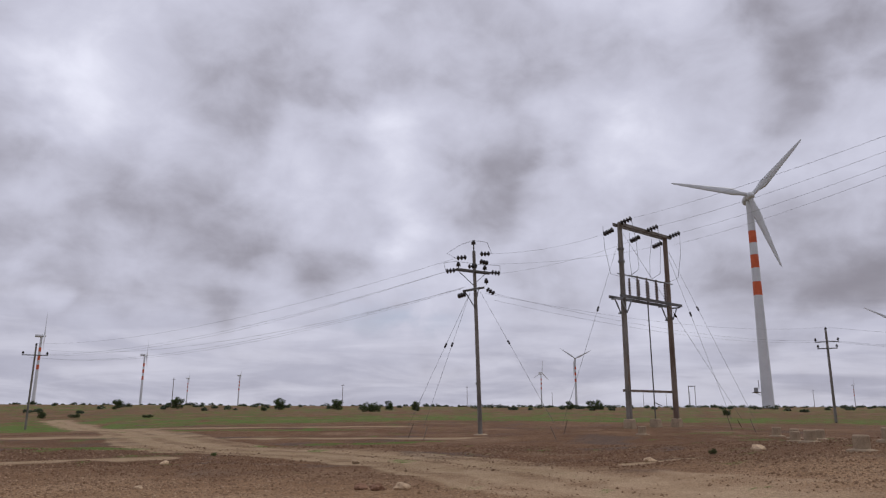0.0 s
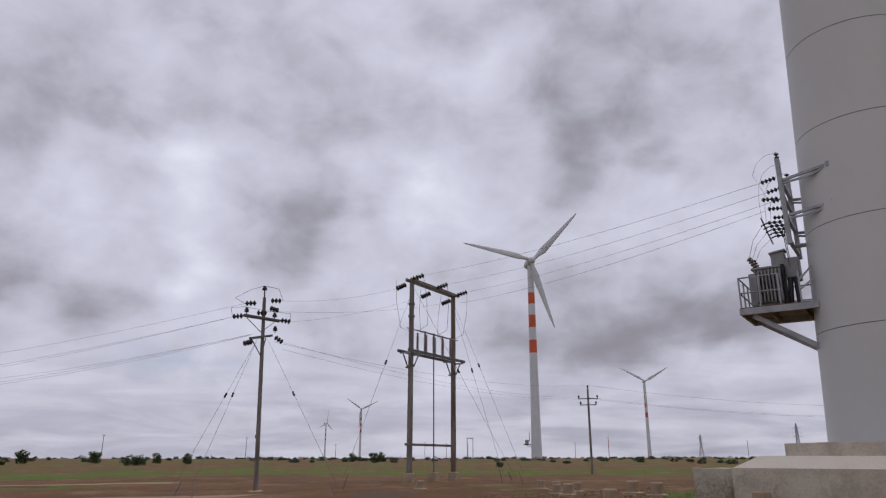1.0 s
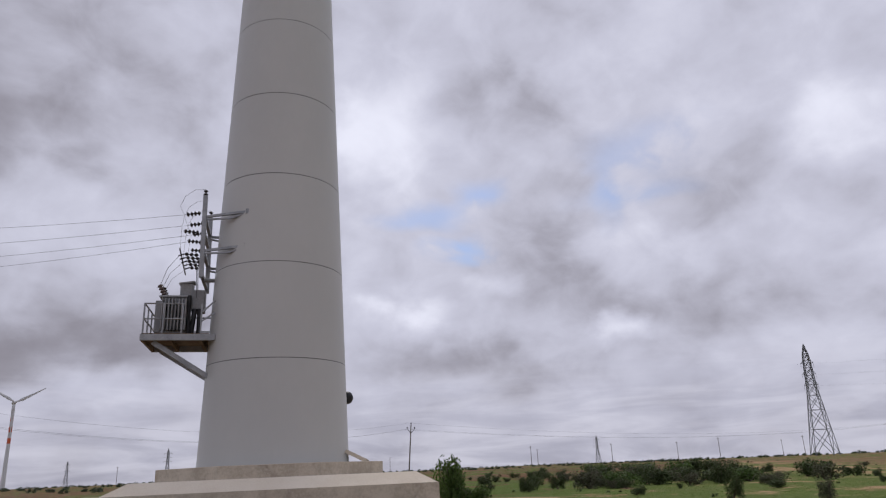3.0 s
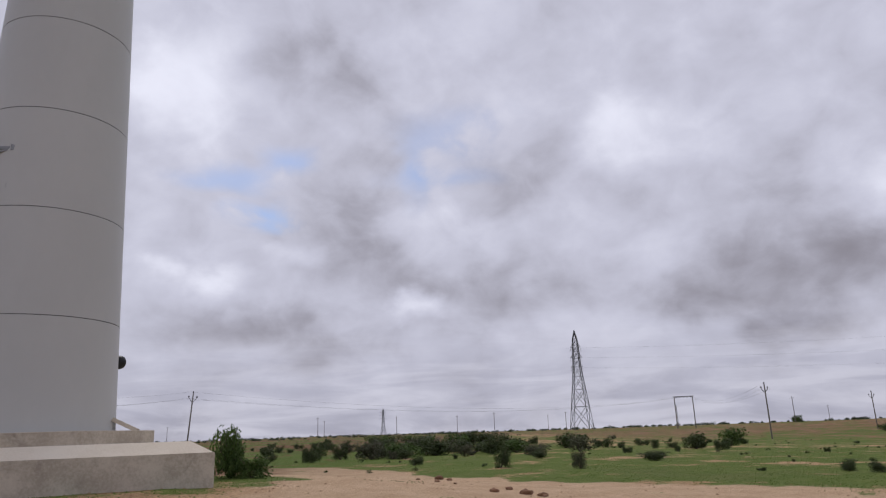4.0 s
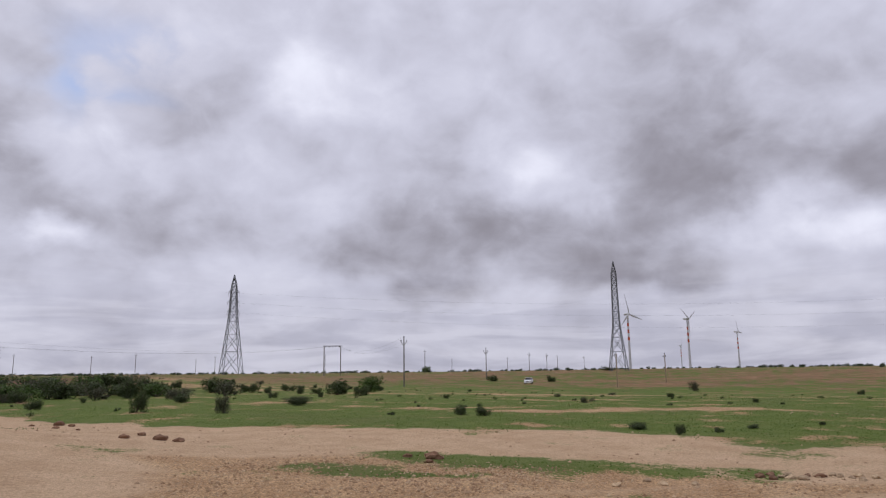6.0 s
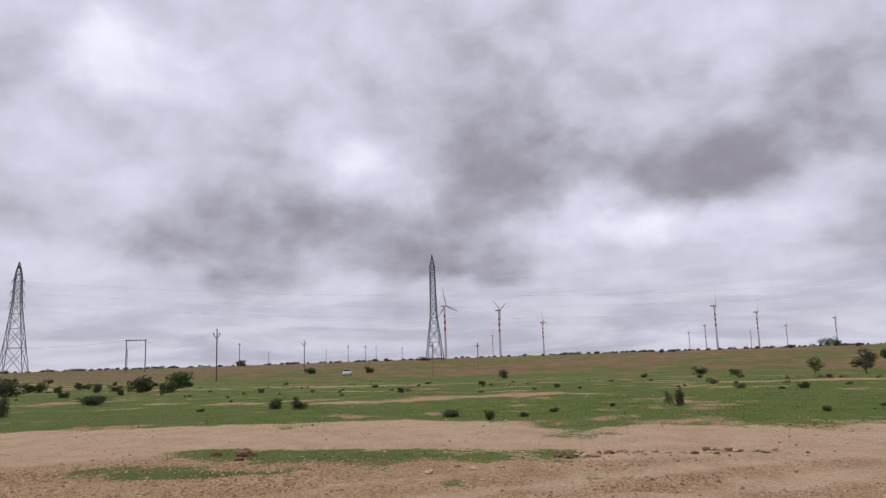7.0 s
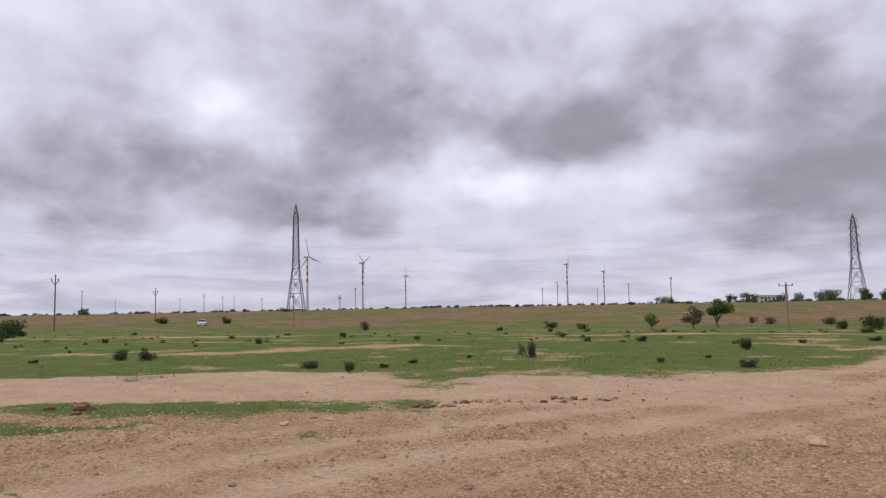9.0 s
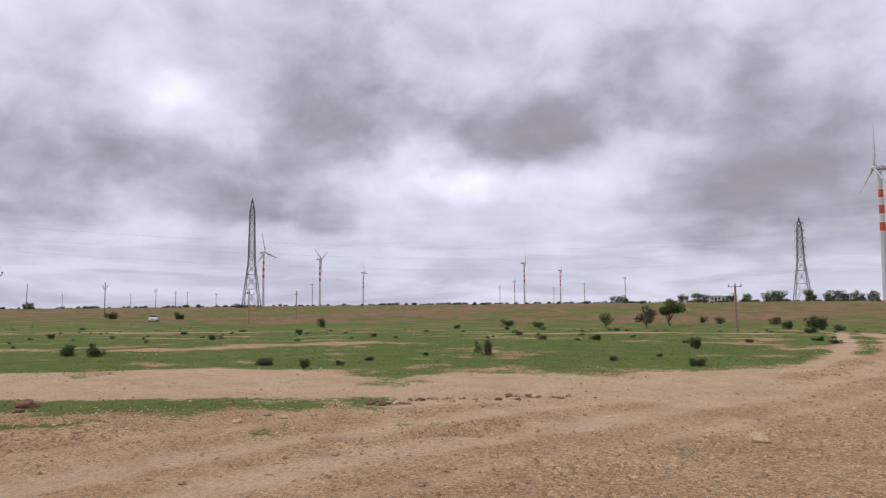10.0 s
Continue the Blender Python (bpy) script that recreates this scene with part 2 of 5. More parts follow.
M_wire = mat("weathered_aluminium_wire", (0.09, 0.09, 0.095), (0.15, 0.15, 0.155), 2.0, 0.6, 0.5, 0.0)
M_tank = mat("transformer_grey_paint", (0.22, 0.225, 0.23), (0.30, 0.305, 0.31), 2.0, 0.5, 0.0, 0.08, 25.0, stain=(0.15, 0.13, 0.11))
M_rustplate = mat("rusty_deck_steel", (0.09, 0.055, 0.03), (0.20, 0.14, 0.09), 2.5, 0.85, 0.2, 0.3, 30.0)
M_black = mat("black_plastic", (0.012, 0.012, 0.013), (0.03, 0.03, 0.032), 4.0, 0.4)
M_lattice = mat("lattice_steel", (0.13, 0.135, 0.14), (0.21, 0.215, 0.22), 1.0, 0.6, 0.4, 0.0)
M_stone = mat("sandy_stone", (0.38, 0.26, 0.155), (0.62, 0.47, 0.31), 4.0, 0.95, 0, 0.5, 30.0, per_piece=0.25)
M_darkstone = mat("red_brown_clod", (0.16, 0.085, 0.05), (0.28, 0.16, 0.10), 5.0, 0.95, 0, 0.5, 30.0, per_piece=0.2)
M_bark = mat("grey_brown_bark", (0.07, 0.055, 0.04), (0.15, 0.125, 0.10), 6.0, 0.9, 0, 0.4, 40.0)
M_leaf = leaf_material("shrub_leaves", (0.036, 0.055, 0.020), (0.098, 0.125, 0.046))
M_leaf_fresh = leaf_material("fresh_leaves", (0.046, 0.085, 0.020), (0.12, 0.18, 0.048))
M_leaf_dry = leaf_material("dry_thorn_leaves", (0.055, 0.06, 0.034), (0.12, 0.122, 0.07))
M_grass = leaf_material("short_grass", (0.088, 0.15, 0.026), (0.14, 0.205, 0.05))
M_far_leaf = leaf_material("far_scrub_leaves", (0.045, 0.062, 0.036), (0.085, 0.105, 0.06))
M_carpaint = mat("white_car_paint", (0.74, 0.75, 0.77), (0.80, 0.81, 0.82), 1.0, 0.25, 0, 0.0, spec=0.5)
M_glass = mat("dark_car_glass", (0.015, 0.017, 0.02), (0.03, 0.033, 0.036), 1.0, 0.08, 0, 0.0, spec=0.6)
M_rubber = mat("tyre_rubber", (0.02, 0.02, 0.02), (0.035, 0.035, 0.035), 4.0, 0.9)
M_lamp = mat("clear_lamp_glass", (0.55, 0.56, 0.58), (0.7, 0.71, 0.73), 4.0, 0.15, 0, 0.0, spec=0.6)
M_plaster = mat("whitewashed_plaster", (0.55, 0.54, 0.50), (0.68, 0.66, 0.62), 0.8, 0.9)


# ---- mesh helpers ----
class Build:
    """Collects vertices and faces for one mesh."""

    def __init__(self):
        self.v, self.f = [], []

    def box(self, size, m=None, taper=1.0, bevel=0.0):
        m = m or Matrix()
        a, b, c = (s / 2 for s in size)
        o = len(self.v)
        if bevel:
            # chamfered upright edges and rim
            e = min(bevel, a * 0.8, b * 0.8, c * 0.8)
            rings = [(-c, e), (-c + e, 0), (c - e, 0), (c, e)]
            for z, k in rings:
                for x, y in ((a - k, b - k - e), (a - k - e, b - k), (-a + k + e, b - k), (-a + k, b - k - e), (-a + k, -b + k + e), (-a + k + e, -b + k), (a - k - e, -b + k), (a - k, -b + k + e)):
                    t = taper if z > 0 else 1.0
                    self.v.append(m @ Vector((x * t, y * t, z)))
            for r in range(3):
                for i in range(8):
                    j = (i + 1) % 8
                    self.f.append((o + r * 8 + i, o + r * 8 + j, o + r * 8 + 8 + j, o + r * 8 + 8 + i))
            self.f.append(tuple(o + i for i in reversed(range(8))))
            self.f.append(tuple(o + 24 + i for i in range(8)))
            return self
        for z in (-c, c):
            t = taper if z > 0 else 1.0
            for x, y in ((-a, -b), (a, -b), (a, b), (-a, b)):
                self.v.append(m @ Vector((x * t, y * t, z)))
        for q in ((0, 3, 2, 1), (4, 5, 6, 7), (0, 1, 5, 4), (1, 2, 6, 5), (2, 3, 7, 6), (3, 0, 4, 7)):
            self.f.append(tuple(o + i for i in q))
        return self

    def tube(self, p, q, r0, r1=None, n=8, caps=True):
        r1 = r0 if r1 is None else r1
        p, q = Vector(p), Vector(q)
        d = q - p
        if d.length < 1e-6:
            return self
        turn = d.to_track_quat("Z", "X").to_matrix()
        o = len(self.v)
        for base, r in ((p, r0), (q, r1)):
            for i in range(n):
                a = 2 * math.pi * (i + 0.5) / n
                self.v.append(base + turn @ Vector((r * math.cos(a), r * math.sin(a), 0)))
        for i in range(n):
            j = (i + 1) % n
            self.f.append((o + i, o + j, o + n + j, o + n + i))
        if caps:
            self.f.append(tuple(o + i for i in reversed(range(n))))
            self.f.append(tuple(o + n + i for i in range(n)))
        return self

    def bar(self, p, q, wide, deep):
        """A straight bar of rectangular section."""
        p, q = Vector(p), Vector(q)
        d = q - p
        side = d.cross(Vector((0, 0, 1)))
        if side.length < 1e-4 * d.length:
            side = Vector((1, 0, 0))
        side.normalize()
        over = side.cross(d).normalized()
        m = Matrix((side, d.normalized(), over)).transposed().to_4x4()
        m.translation = (p + q) / 2
        return self.box((wide, d.length, deep), m)

    def lathe(self, rows, n=16, m=None, caps=True):
        """Turned shape from rows of radius, height."""
        m = m or Matrix()
        o = len(self.v)
        for r, z in rows:
            for i in range(n):
                a = 2 * math.pi * i / n
                self.v.append(m @ Vector((r * math.cos(a), r * math.sin(a), z)))
        for k in range(len(rows) - 1):
            for i in range(n):
                j = (i + 1) % n
                self.f.append((o + k * n + i, o + k * n + j, o + k * n + n + j, o + k * n + n + i))
        if not caps:
            return self
        self.f.append(tuple(o + i for i in reversed(range(n))))
        e = o + (len(rows) - 1) * n
        self.f.append(tuple(e + i for i in range(n)))
        return self

    def path(self, pts, r, n=6):
        for p, q in zip(pts, pts[1:]):
            self.tube(p, q, r, r, n, False)
        return self

    def mesh(self, name, material, smooth=False):
        me = bpy.data.meshes.new(name)
        me.from_pydata([tuple(p) for p in self.v], [], self.f)
        me.materials.append(material)
        if smooth:
            me.polygons.foreach_set("use_smooth", [True] * len(me.polygons))
        return me


def part(name, build, material, parent, label="", smooth=False):
    ob = new(name, build.mesh(name, material, smooth))
    ob.parent = parent
    if label:
        tagged(ob, label)
    return ob


def thing(name, m, label, category, group="", kind=""):
    ob = new(name)
    ob.empty_display_size = 0.3
    ob.matrix_basis = m
    return tagged(ob, label, category, group, kind)


def solo(name, build, material, label, category, group="", kind="", smooth=False, m=None):
    ob = new(name, build.mesh(name, material, smooth))
    if m:
        ob.matrix_basis = m
    return tagged(ob, label, category, group, kind)


# ---- ground ----
def smooth_step(a, b, x):
    t = np.clip((x - a) / (b - a), 0, 1)
    return t * t * (3 - 2 * t)


TOWER = (16.17, 13.33)
HFRAME = (11.1, 39.0)
ROAD = [(-60, 110), (-41.6, 81.5), (-27, 58.2), (-17.4, 41), (-11.8, 30.5), (-8.4, 25.4), (-3.6, 23.6), (-0.4, 20.2), (1.6, 16.4), (3.6, 12.2), (5.8, 6.5), (7.0, 0.5), (7.0, -4.5), (6.1, -9), (5.0, -14), (4.5, -18.5), (4.8, -24), (6.2, -32), (10, -48), (18, -75), (34, -120)]
SIDE_TRACK = [(5.8, 6.5), (9, 3.5), (14, 3.5), (20, 6), (27, 11), (34, 18), (42, 30)]
STRIPS = [((14.5, -3.7), (9.4, -8.0), 0.75), ((-7.5, 27.4), (-0.6, 31.6), 0.7), ((-20, 47), (-9.5, 46.5), 3.0), ((-17, 25.4), (-9.6, 25.6), 0.5), ((12.4, -2.2), (10.9, -3.8), 0.35), ((20.5, 5.6), (21.8, 4.6), 0.5)]

PALE_STRIPS = [((-15, 16.5), (-8.6, 21.3), 0.6), ((-9.5, 33.5), (1.5, 35.5), 0.8), ((-28, 52), (-4, 56), 1.5), ((4.6, 18.6), (6.2, 19.2), 0.35), ((-24, 30), (-13, 36), 1.0)]


def from_line(x, y, pts):
    """Distance to a polyline, signed by side."""
    best = np.full(np.shape(x), 1e9)
    side = np.zeros(np.shape(x))
    for (ax, ay), (bx, by) in zip(pts, pts[1:]):
        ux, uy = bx - ax, by - ay
        t = np.clip(((x - ax) * ux + (y - ay) * uy) / (ux * ux + uy * uy), 0, 1)
        d = np.hypot(x - ax - t * ux, y - ay - t * uy)
        s = np.sign((x - ax) * uy - (y - ay) * ux)
        side = np.where(d < best, s, side)
        best = np.minimum(best, d)
    return best, side


def ripple(x, y):
    return (np.sin(x * 0.9 + 1.3 * np.sin(y * 0.53)) * np.sin(y * 1.1 + 1.7 * np.sin(x * 0.37 + 2)) + 0.5 * np.sin(x * 2.3 + y * 1.1 + np.sin(y * 1.9)) * np.sin(y * 2.7 - x * 0.8))


def ground_z(x, y):
    x, y = np.asarray(x, float), np.asarray(y, float)
    r = np.hypot(x, y)
    az = np.degrees(np.arctan2(-x, y))
    z = 1.55 * smooth_step(60, 320, r)
    depth = np.interp(az, [-180, -172, -160, -122, -105, -85, 0, 20, 32, 50, 180], [3.4, 3.6, 3.6, 2.9, 1.5, 0.0, 0.0, 0.5, 1.5, 1.2, 1.0])
    near = np.where(az < -50, 25.0, 40.0)
    far = np.where(az < -50, 150.0, 85.0)
    z = z - depth * smooth_step(near, far, r) * (1 - smooth_step(165, 290, r))
    z = z + 1.15 * smooth_step(62, 132, r) * (1 - smooth_step(150, 320, r)) * smooth_step(-100, -84, az) * (1 - smooth_step(-58, -40, az))
    tilt = np.interp(az, [-180, -140, -125, -110, -90, -72, -33, -20, 0, 30, 180], [0, 0, 0, -0.08, 0.05, 0.2, 0.12, 0.0, -0.15, -0.18, 0])
    z = z + np.minimum(r, 1500) * np.tan(np.radians(tilt)) * smooth_step(150, 600, r)
    d = np.hypot(x - TOWER[0], y - TOWER[1])
    z = z + 0.74 * np.exp(-((d / 11.0) ** 4))
    d = np.hypot(x - HFRAME[0] - 1.5, y - HFRAME[1])
    z = z + 0.46 * np.exp(-((d / 8.5) ** 4))
    d = np.hypot(x - 14.5, y - 26.0)
    z = z + 0.25 * np.exp(-((d / 7.0) ** 4))
    z = z + 0.028 * ripple(x, y) * (1 - smooth_step(30, 90, r)) + 0.05 * ripple(x * 0.12, y * 0.12) * smooth_step(25, 70, r)
    d, _ = from_line(x, y, ROAD)
    rut = np.exp(-(((d - 0.75) / 0.28) ** 2))
    z = z - 0.03 * rut * (1 - smooth_step(40, 90, r)) + 0.015 * np.exp(-(((d - 1.7) / 0.4) ** 2)) * (1 - smooth_step(40, 90, r))
    d, _ = from_line(x, y, [(6.9, -5.9), (6.45, -6.75), (5.8, -7.75)])
    z = z - 0.09 * np.exp(-((d / 0.22) ** 2)) + 0.05 * np.exp(-(((d - 0.42) / 0.2) ** 2))
    return z


def gz(x, y):
    return float(ground_z(x, y))


def spot(az, d):
    """A place on the ground by bearing (degrees, left positive) and distance."""
    a = radians(az)
    x, y = -math.sin(a) * d, math.cos(a) * d
    return Vector((x, y, gz(x, y)))


def ground_masks(x, y):
    r = np.hypot(x, y)
    az = np.degrees(np.arctan2(-x, y))
    edge = np.interp(az, [-180, -172, -167, -163.7, -156, -147, -134, -120.5, -106, -90.7, -80, -73, -65.6, -55, -30, 0, 35, 60, 180], [40, 30, 23, 19.3, 16.7, 16.1, 16.3, 19.7, 21, 23, 30, 42, 49, 70, 80, 75, 70, 60, 40])
    edge = edge + 1.1 * ripple(x * 0.7, y * 0.7)
    reach = np.interp(az, [-180, -120, -104, -95, -60, -40, 35, 180], [135, 135, 120, 72, 70, 85, 95, 110])
    grass = smooth_step(-1.0, 1.2, r - edge) * (1 - (0.47 + 0.16 * np.sin(r * 0.05 + az * 0.21)) * smooth_step(reach, reach * 1.35, r)) * np.interp(az, [-60, -35, 40], [1.0, 0.8, 0.8])
    # bare red bands inside the grass
    band = np.exp(-(((r - 31 - 1.2 * np.sin(az * 0.23)) / 1.6) ** 2)) * smooth_step(-140, -134, az) * (1 - smooth_step(-116, -111, az))
    band = band + 0.8 * np.exp(-(((r - 46 - 2 * np.sin(az * 0.31)) / 1.7) ** 2)) * (1 - smooth_step(-146, -138, az))
    band = band + 0.9 * np.exp(-(((r - 74) / 5) ** 2)) * (1 - smooth_step(-120, -95, az))
    grass = grass * (1 - np.clip(band, 0, 1))
    for p, q, wide in STRIPS:
        d, _ = from_line(x, y, [p, q])
        grass = np.maximum(grass, 0.74 * (1 - smooth_step(wide * 0.4, wide * 1.7, d + 0.15 * ripple(x, y))))
    d = np.hypot(x - TOWER[0], y - TOWER[1])
    grass = np.maximum(grass, 0.85 * (1 - smooth_step(6.0, 7.2, d + 0.4 * ripple(x, y))))
    d, s = from_line(x, y, ROAD)
    sd = d * s
    track = np.where(y > 7, 0.5, 0.34) * (1 - smooth_step(1.6, 3.2, d + 0.3 * ripple(x, y)))
    for off, wide, much in ((-0.75, 0.32, 0.55), (0.75, 0.32, 0.55), (2.1, 0.22, 0.25), (3.4, 0.25, 0.3), (-2.3, 0.22, 0.22)):
        track = track + much * np.exp(-(((sd - off + 0.12 * ripple(x * 0.3, y * 0.3)) / wide) ** 2))
    d2, _ = from_line(x, y, SIDE_TRACK)
    track = np.maximum(track, 0.8 * (1 - smooth_step(1.5, 4.0, d2 + 0.5 * ripple(x, y))))
    for p, q, wide in PALE_STRIPS:
        ds, _ = from_line(x, y, [p, q])
        track = np.maximum(track, 0.8 * (1 - smooth_step(wide * 0.5, wide * 1.5, ds + 0.25 * ripple(x, y))))
    # pale sand belt between the road and the grass
    inner = np.interp(az, [-172, -160, -134, -106, -80, -60], [12, 12.5, 11.5, 14.5, 15, 14])
    belt = smooth_step(-1.0, 0.8, r - inner) * (1 - smooth_step(0.0, 2.0, r - edge)) * smooth_step(-169, -160, az) * (1 - smooth_step(-72, -62, az))
    track = np.maximum(track, 0.75 * belt)
    worn = np.maximum((1 - smooth_step(17, 20, r)) * (1 - smooth_step(1.2, 2.4, d)), np.exp(-(((d - 0.8) / 0.42) ** 2)))
    worn = np.where(y > 0, 1 - smooth_step(1.2, 2.4, d), worn)
    grass = grass * (1 - 0.95 * worn)
    pale = (1 - smooth_step(4, 20, y)) * (1 - 0.8 * smooth_step(60, 170, r))
    return np.clip(grass, 0, 1), np.clip(track, 0, 1), pale


def ground_material():
    m = bpy.data.materials.new("stony_soil_and_grass")
    m.use_nodes = True
    n = Nodes(m.node_tree)
    c = n.coords("Object")
    g = n.add("ShaderNodeAttribute")
    g.attribute_name = "grass"
    t = n.add("ShaderNodeAttribute")
    t.attribute_name = "track"
    big = n.noise(c, 0.11, 5, 0.6)
    mid = n.noise(c, 0.9, 6, 0.65)
    fine = n.noise(c, 13.0, 6, 0.7)
    grit = n.noise(c, 38.0, 4, 0.7)
    pebbles = n.voronoi(c, 19.0)
    pebble_col = n.voronoi(c, 19.0, "Color")
    pale = n.add("ShaderNodeAttribute")
    pale.attribute_name = "pale"
    dry = n.mix(n.ramp(mid, 0.3, 0.7), (0.44, 0.275, 0.15), (0.58, 0.39, 0.225))
    damp = n.mix(n.ramp(mid, 0.3, 0.7), (0.145, 0.076, 0.040), (0.215, 0.122, 0.066))
    damp = n.mix(n.ramp(big, 0.4, 0.62), damp, (0.14, 0.075, 0.042))
    patch = n.noise(c, 0.24, 5, 0.62, 0.5)
    damp = n.mix(n.math("MULTIPLY", n.ramp(patch, 0.52, 0.66), 0.7), damp, (0.27, 0.175, 0.108))
    damp = n.mix(n.math("MULTIPLY", n.ramp(patch, 0.46, 0.34), 0.8), damp, (0.125, 0.09, 0.072))
    soil = n.mix(pale.outputs["Fac"], damp, dry)
    soil = n.mix(n.math("MULTIPLY", n.ramp(fine, 0.5, 0.72), n.math("MULTIPLY_ADD", pale.outputs["Fac"], 0.4, 0.2)), soil, (0.44, 0.34, 0.225))
    soil = n.mix(n.math("MULTIPLY", n.ramp(grit, 0.50, 0.30), 0.65), soil, (0.16, 0.098, 0.06))
    cells = n.voronoi(c, 36.0, "Color")
    soil = n.mix(1.0, soil, n.mix(n.split(cells)[0], (0.62, 0.59, 0.56), (1.32, 1.32, 1.31)), "MULTIPLY")
    lumps = n.voronoi(c, 36.0)
    stone = n.mix(n.split(pebble_col)[0], (0.28, 0.19, 0.125), (0.52, 0.42, 0.31))
    soil = n.mix(n.math("MULTIPLY", n.ramp(pebbles, 0.34, 0.22), n.math("MULTIPLY", n.ramp(n.split(pebble_col)[1], 0.45, 0.6), n.math("MULTIPLY_ADD", pale.outputs["Fac"], 0.8, 0.12))), soil, stone)
    sand = n.mix(pale.outputs["Fac"], n.mix(n.ramp(mid, 0.3, 0.7), (0.34, 0.245, 0.145), (0.43, 0.32, 0.20)), n.mix(n.ramp(mid, 0.3, 0.7), (0.54, 0.375, 0.24), (0.64, 0.465, 0.31)))
    sand = n.mix(n.math("MULTIPLY", n.ramp(fine, 0.5, 0.7), 0.55), sand, (0.36, 0.235, 0.145))
    sand = n.mix(1.0, sand, n.mix(n.split(cells)[1], (0.82, 0.80, 0.78), (1.16, 1.16, 1.15)), "MULTIPLY")
    tf = n.ramp(n.math("ADD", t.outputs["Fac"], n.math("MULTIPLY_ADD", n.math("ADD", mid, fine), 0.45, -0.45)), 0.25, 0.7)
    base = n.mix(n.math("MULTIPLY", tf, 0.85), soil, sand)
    lawn = n.mix(n.ramp(mid, 0.3, 0.7), (0.075, 0.135, 0.020), (0.12, 0.175, 0.036))
    lawn = n.mix(n.math("MULTIPLY", n.ramp(grit, 0.5, 0.7), 0.25), lawn, (0.17, 0.19, 0.07))
    lawn = n.mix(n.math("MULTIPLY", n.ramp(big, 0.5, 0.75), 0.6), lawn, (0.12, 0.135, 0.048))
    wide = n.noise(n.scaled(c, 1, 1, 1), 0.33, 5, 0.65)
    gf = n.ramp(n.math("ADD", g.outputs["Fac"], n.math("MULTIPLY_ADD", n.math("ADD", n.math("MULTIPLY_ADD", big, 0.8, n.math("SUBTRACT", wide, 0.4)), n.math("MULTIPLY_ADD", fine, 0.5, n.math("MULTIPLY", mid, 0.5))), 3.2, -3.2)), 0.48, 0.80)
    base = n.mix(n.math("MULTIPLY", gf, 0.93), base, lawn)
    p = n.add("ShaderNodeBsdfPrincipled")
    n.put(p.inputs["Base Color"], base)
    p.inputs["Roughness"].default_value = 0.95
    p.inputs["Specular IOR Level"].default_value = 0.1
    b = n.add("ShaderNodeBump")
    b.inputs["Strength"].default_value = 1.0
    b.inputs["Distance"].default_value = 0.05
    n.put(b.inputs["Height"], n.math("ADD", n.math("MULTIPLY", fine, 0.8), n.math("SUBTRACT", n.math("MULTIPLY", grit, 0.4), n.math("MULTIPLY_ADD", pebbles, 0.35, n.math("MULTIPLY", lumps, 0.35)))))
    n.put(p.inputs["Normal"], b.outputs[0])
    o = n.add("ShaderNodeOutputMaterial")
    n.put(o.inputs[0], p.outputs[0])
    return m


def ground():
    rings = np.concatenate([np.linspace(0.5, 6, 20), np.geomspace(6.25, 120, 200), np.geomspace(124, 4700, 70)])
    count = 840
    a = np.arange(count) * 2 * np.pi / count
    rr, aa = np.meshgrid(rings, a, indexing="ij")
    x, y = (-np.sin(aa) * rr).ravel(), (np.cos(aa) * rr).ravel()
    x, y = np.append(x, 0.0), np.append(y, 0.0)
    z = ground_z(x, y)
    k = len(rings)
    i, j = np.meshgrid(np.arange(k - 1), np.arange(count), indexing="ij")
    jn = (j + 1) % count
    quads = np.stack([i * count + j, (i + 1) * count + j, (i + 1) * count + jn, i * count + jn], -1).reshape(-1, 4)
    fan = [(k * count, (s + 1) % count, s)[::-1] for s in range(count)]
    me = bpy.data.meshes.new("ground")
    me.from_pydata(np.stack([x, y, z], 1).tolist(), [], quads.tolist() + fan)
    me.materials.append(ground_material())
    me.polygons.foreach_set("use_smooth", [True] * len(me.polygons))
    g, t, pale = ground_masks(x, y)
    for name, values in (("grass", g), ("track", t), ("pale", pale)):
        me.attributes.new(name, "FLOAT", "POINT").data.foreach_set("value", values.astype(np.float32))
    me.update()
    return tagged(new("ground", me), "stony red-brown soil with pale tracks and short green grass", "ground", kind="structure")


ground()


# ---- the near turbine tower on its foundation ----
def toward(az):
    a = radians(az)
    return Vector((-math.sin(a), math.cos(a), 0))


TOWER_AZ = -50.5
T_CENTRE = Vector((TOWER[0], TOWER[1], 0))
BASE_Z, RIM_Z, PED_Z = 2.07, 1.47, 1.74


def tower_radius(z):
    return 2.08 - 0.0377 * (z - BASE_Z) if z < 21 else max(1.366 - 0.006 * (z - 21), 1.0)


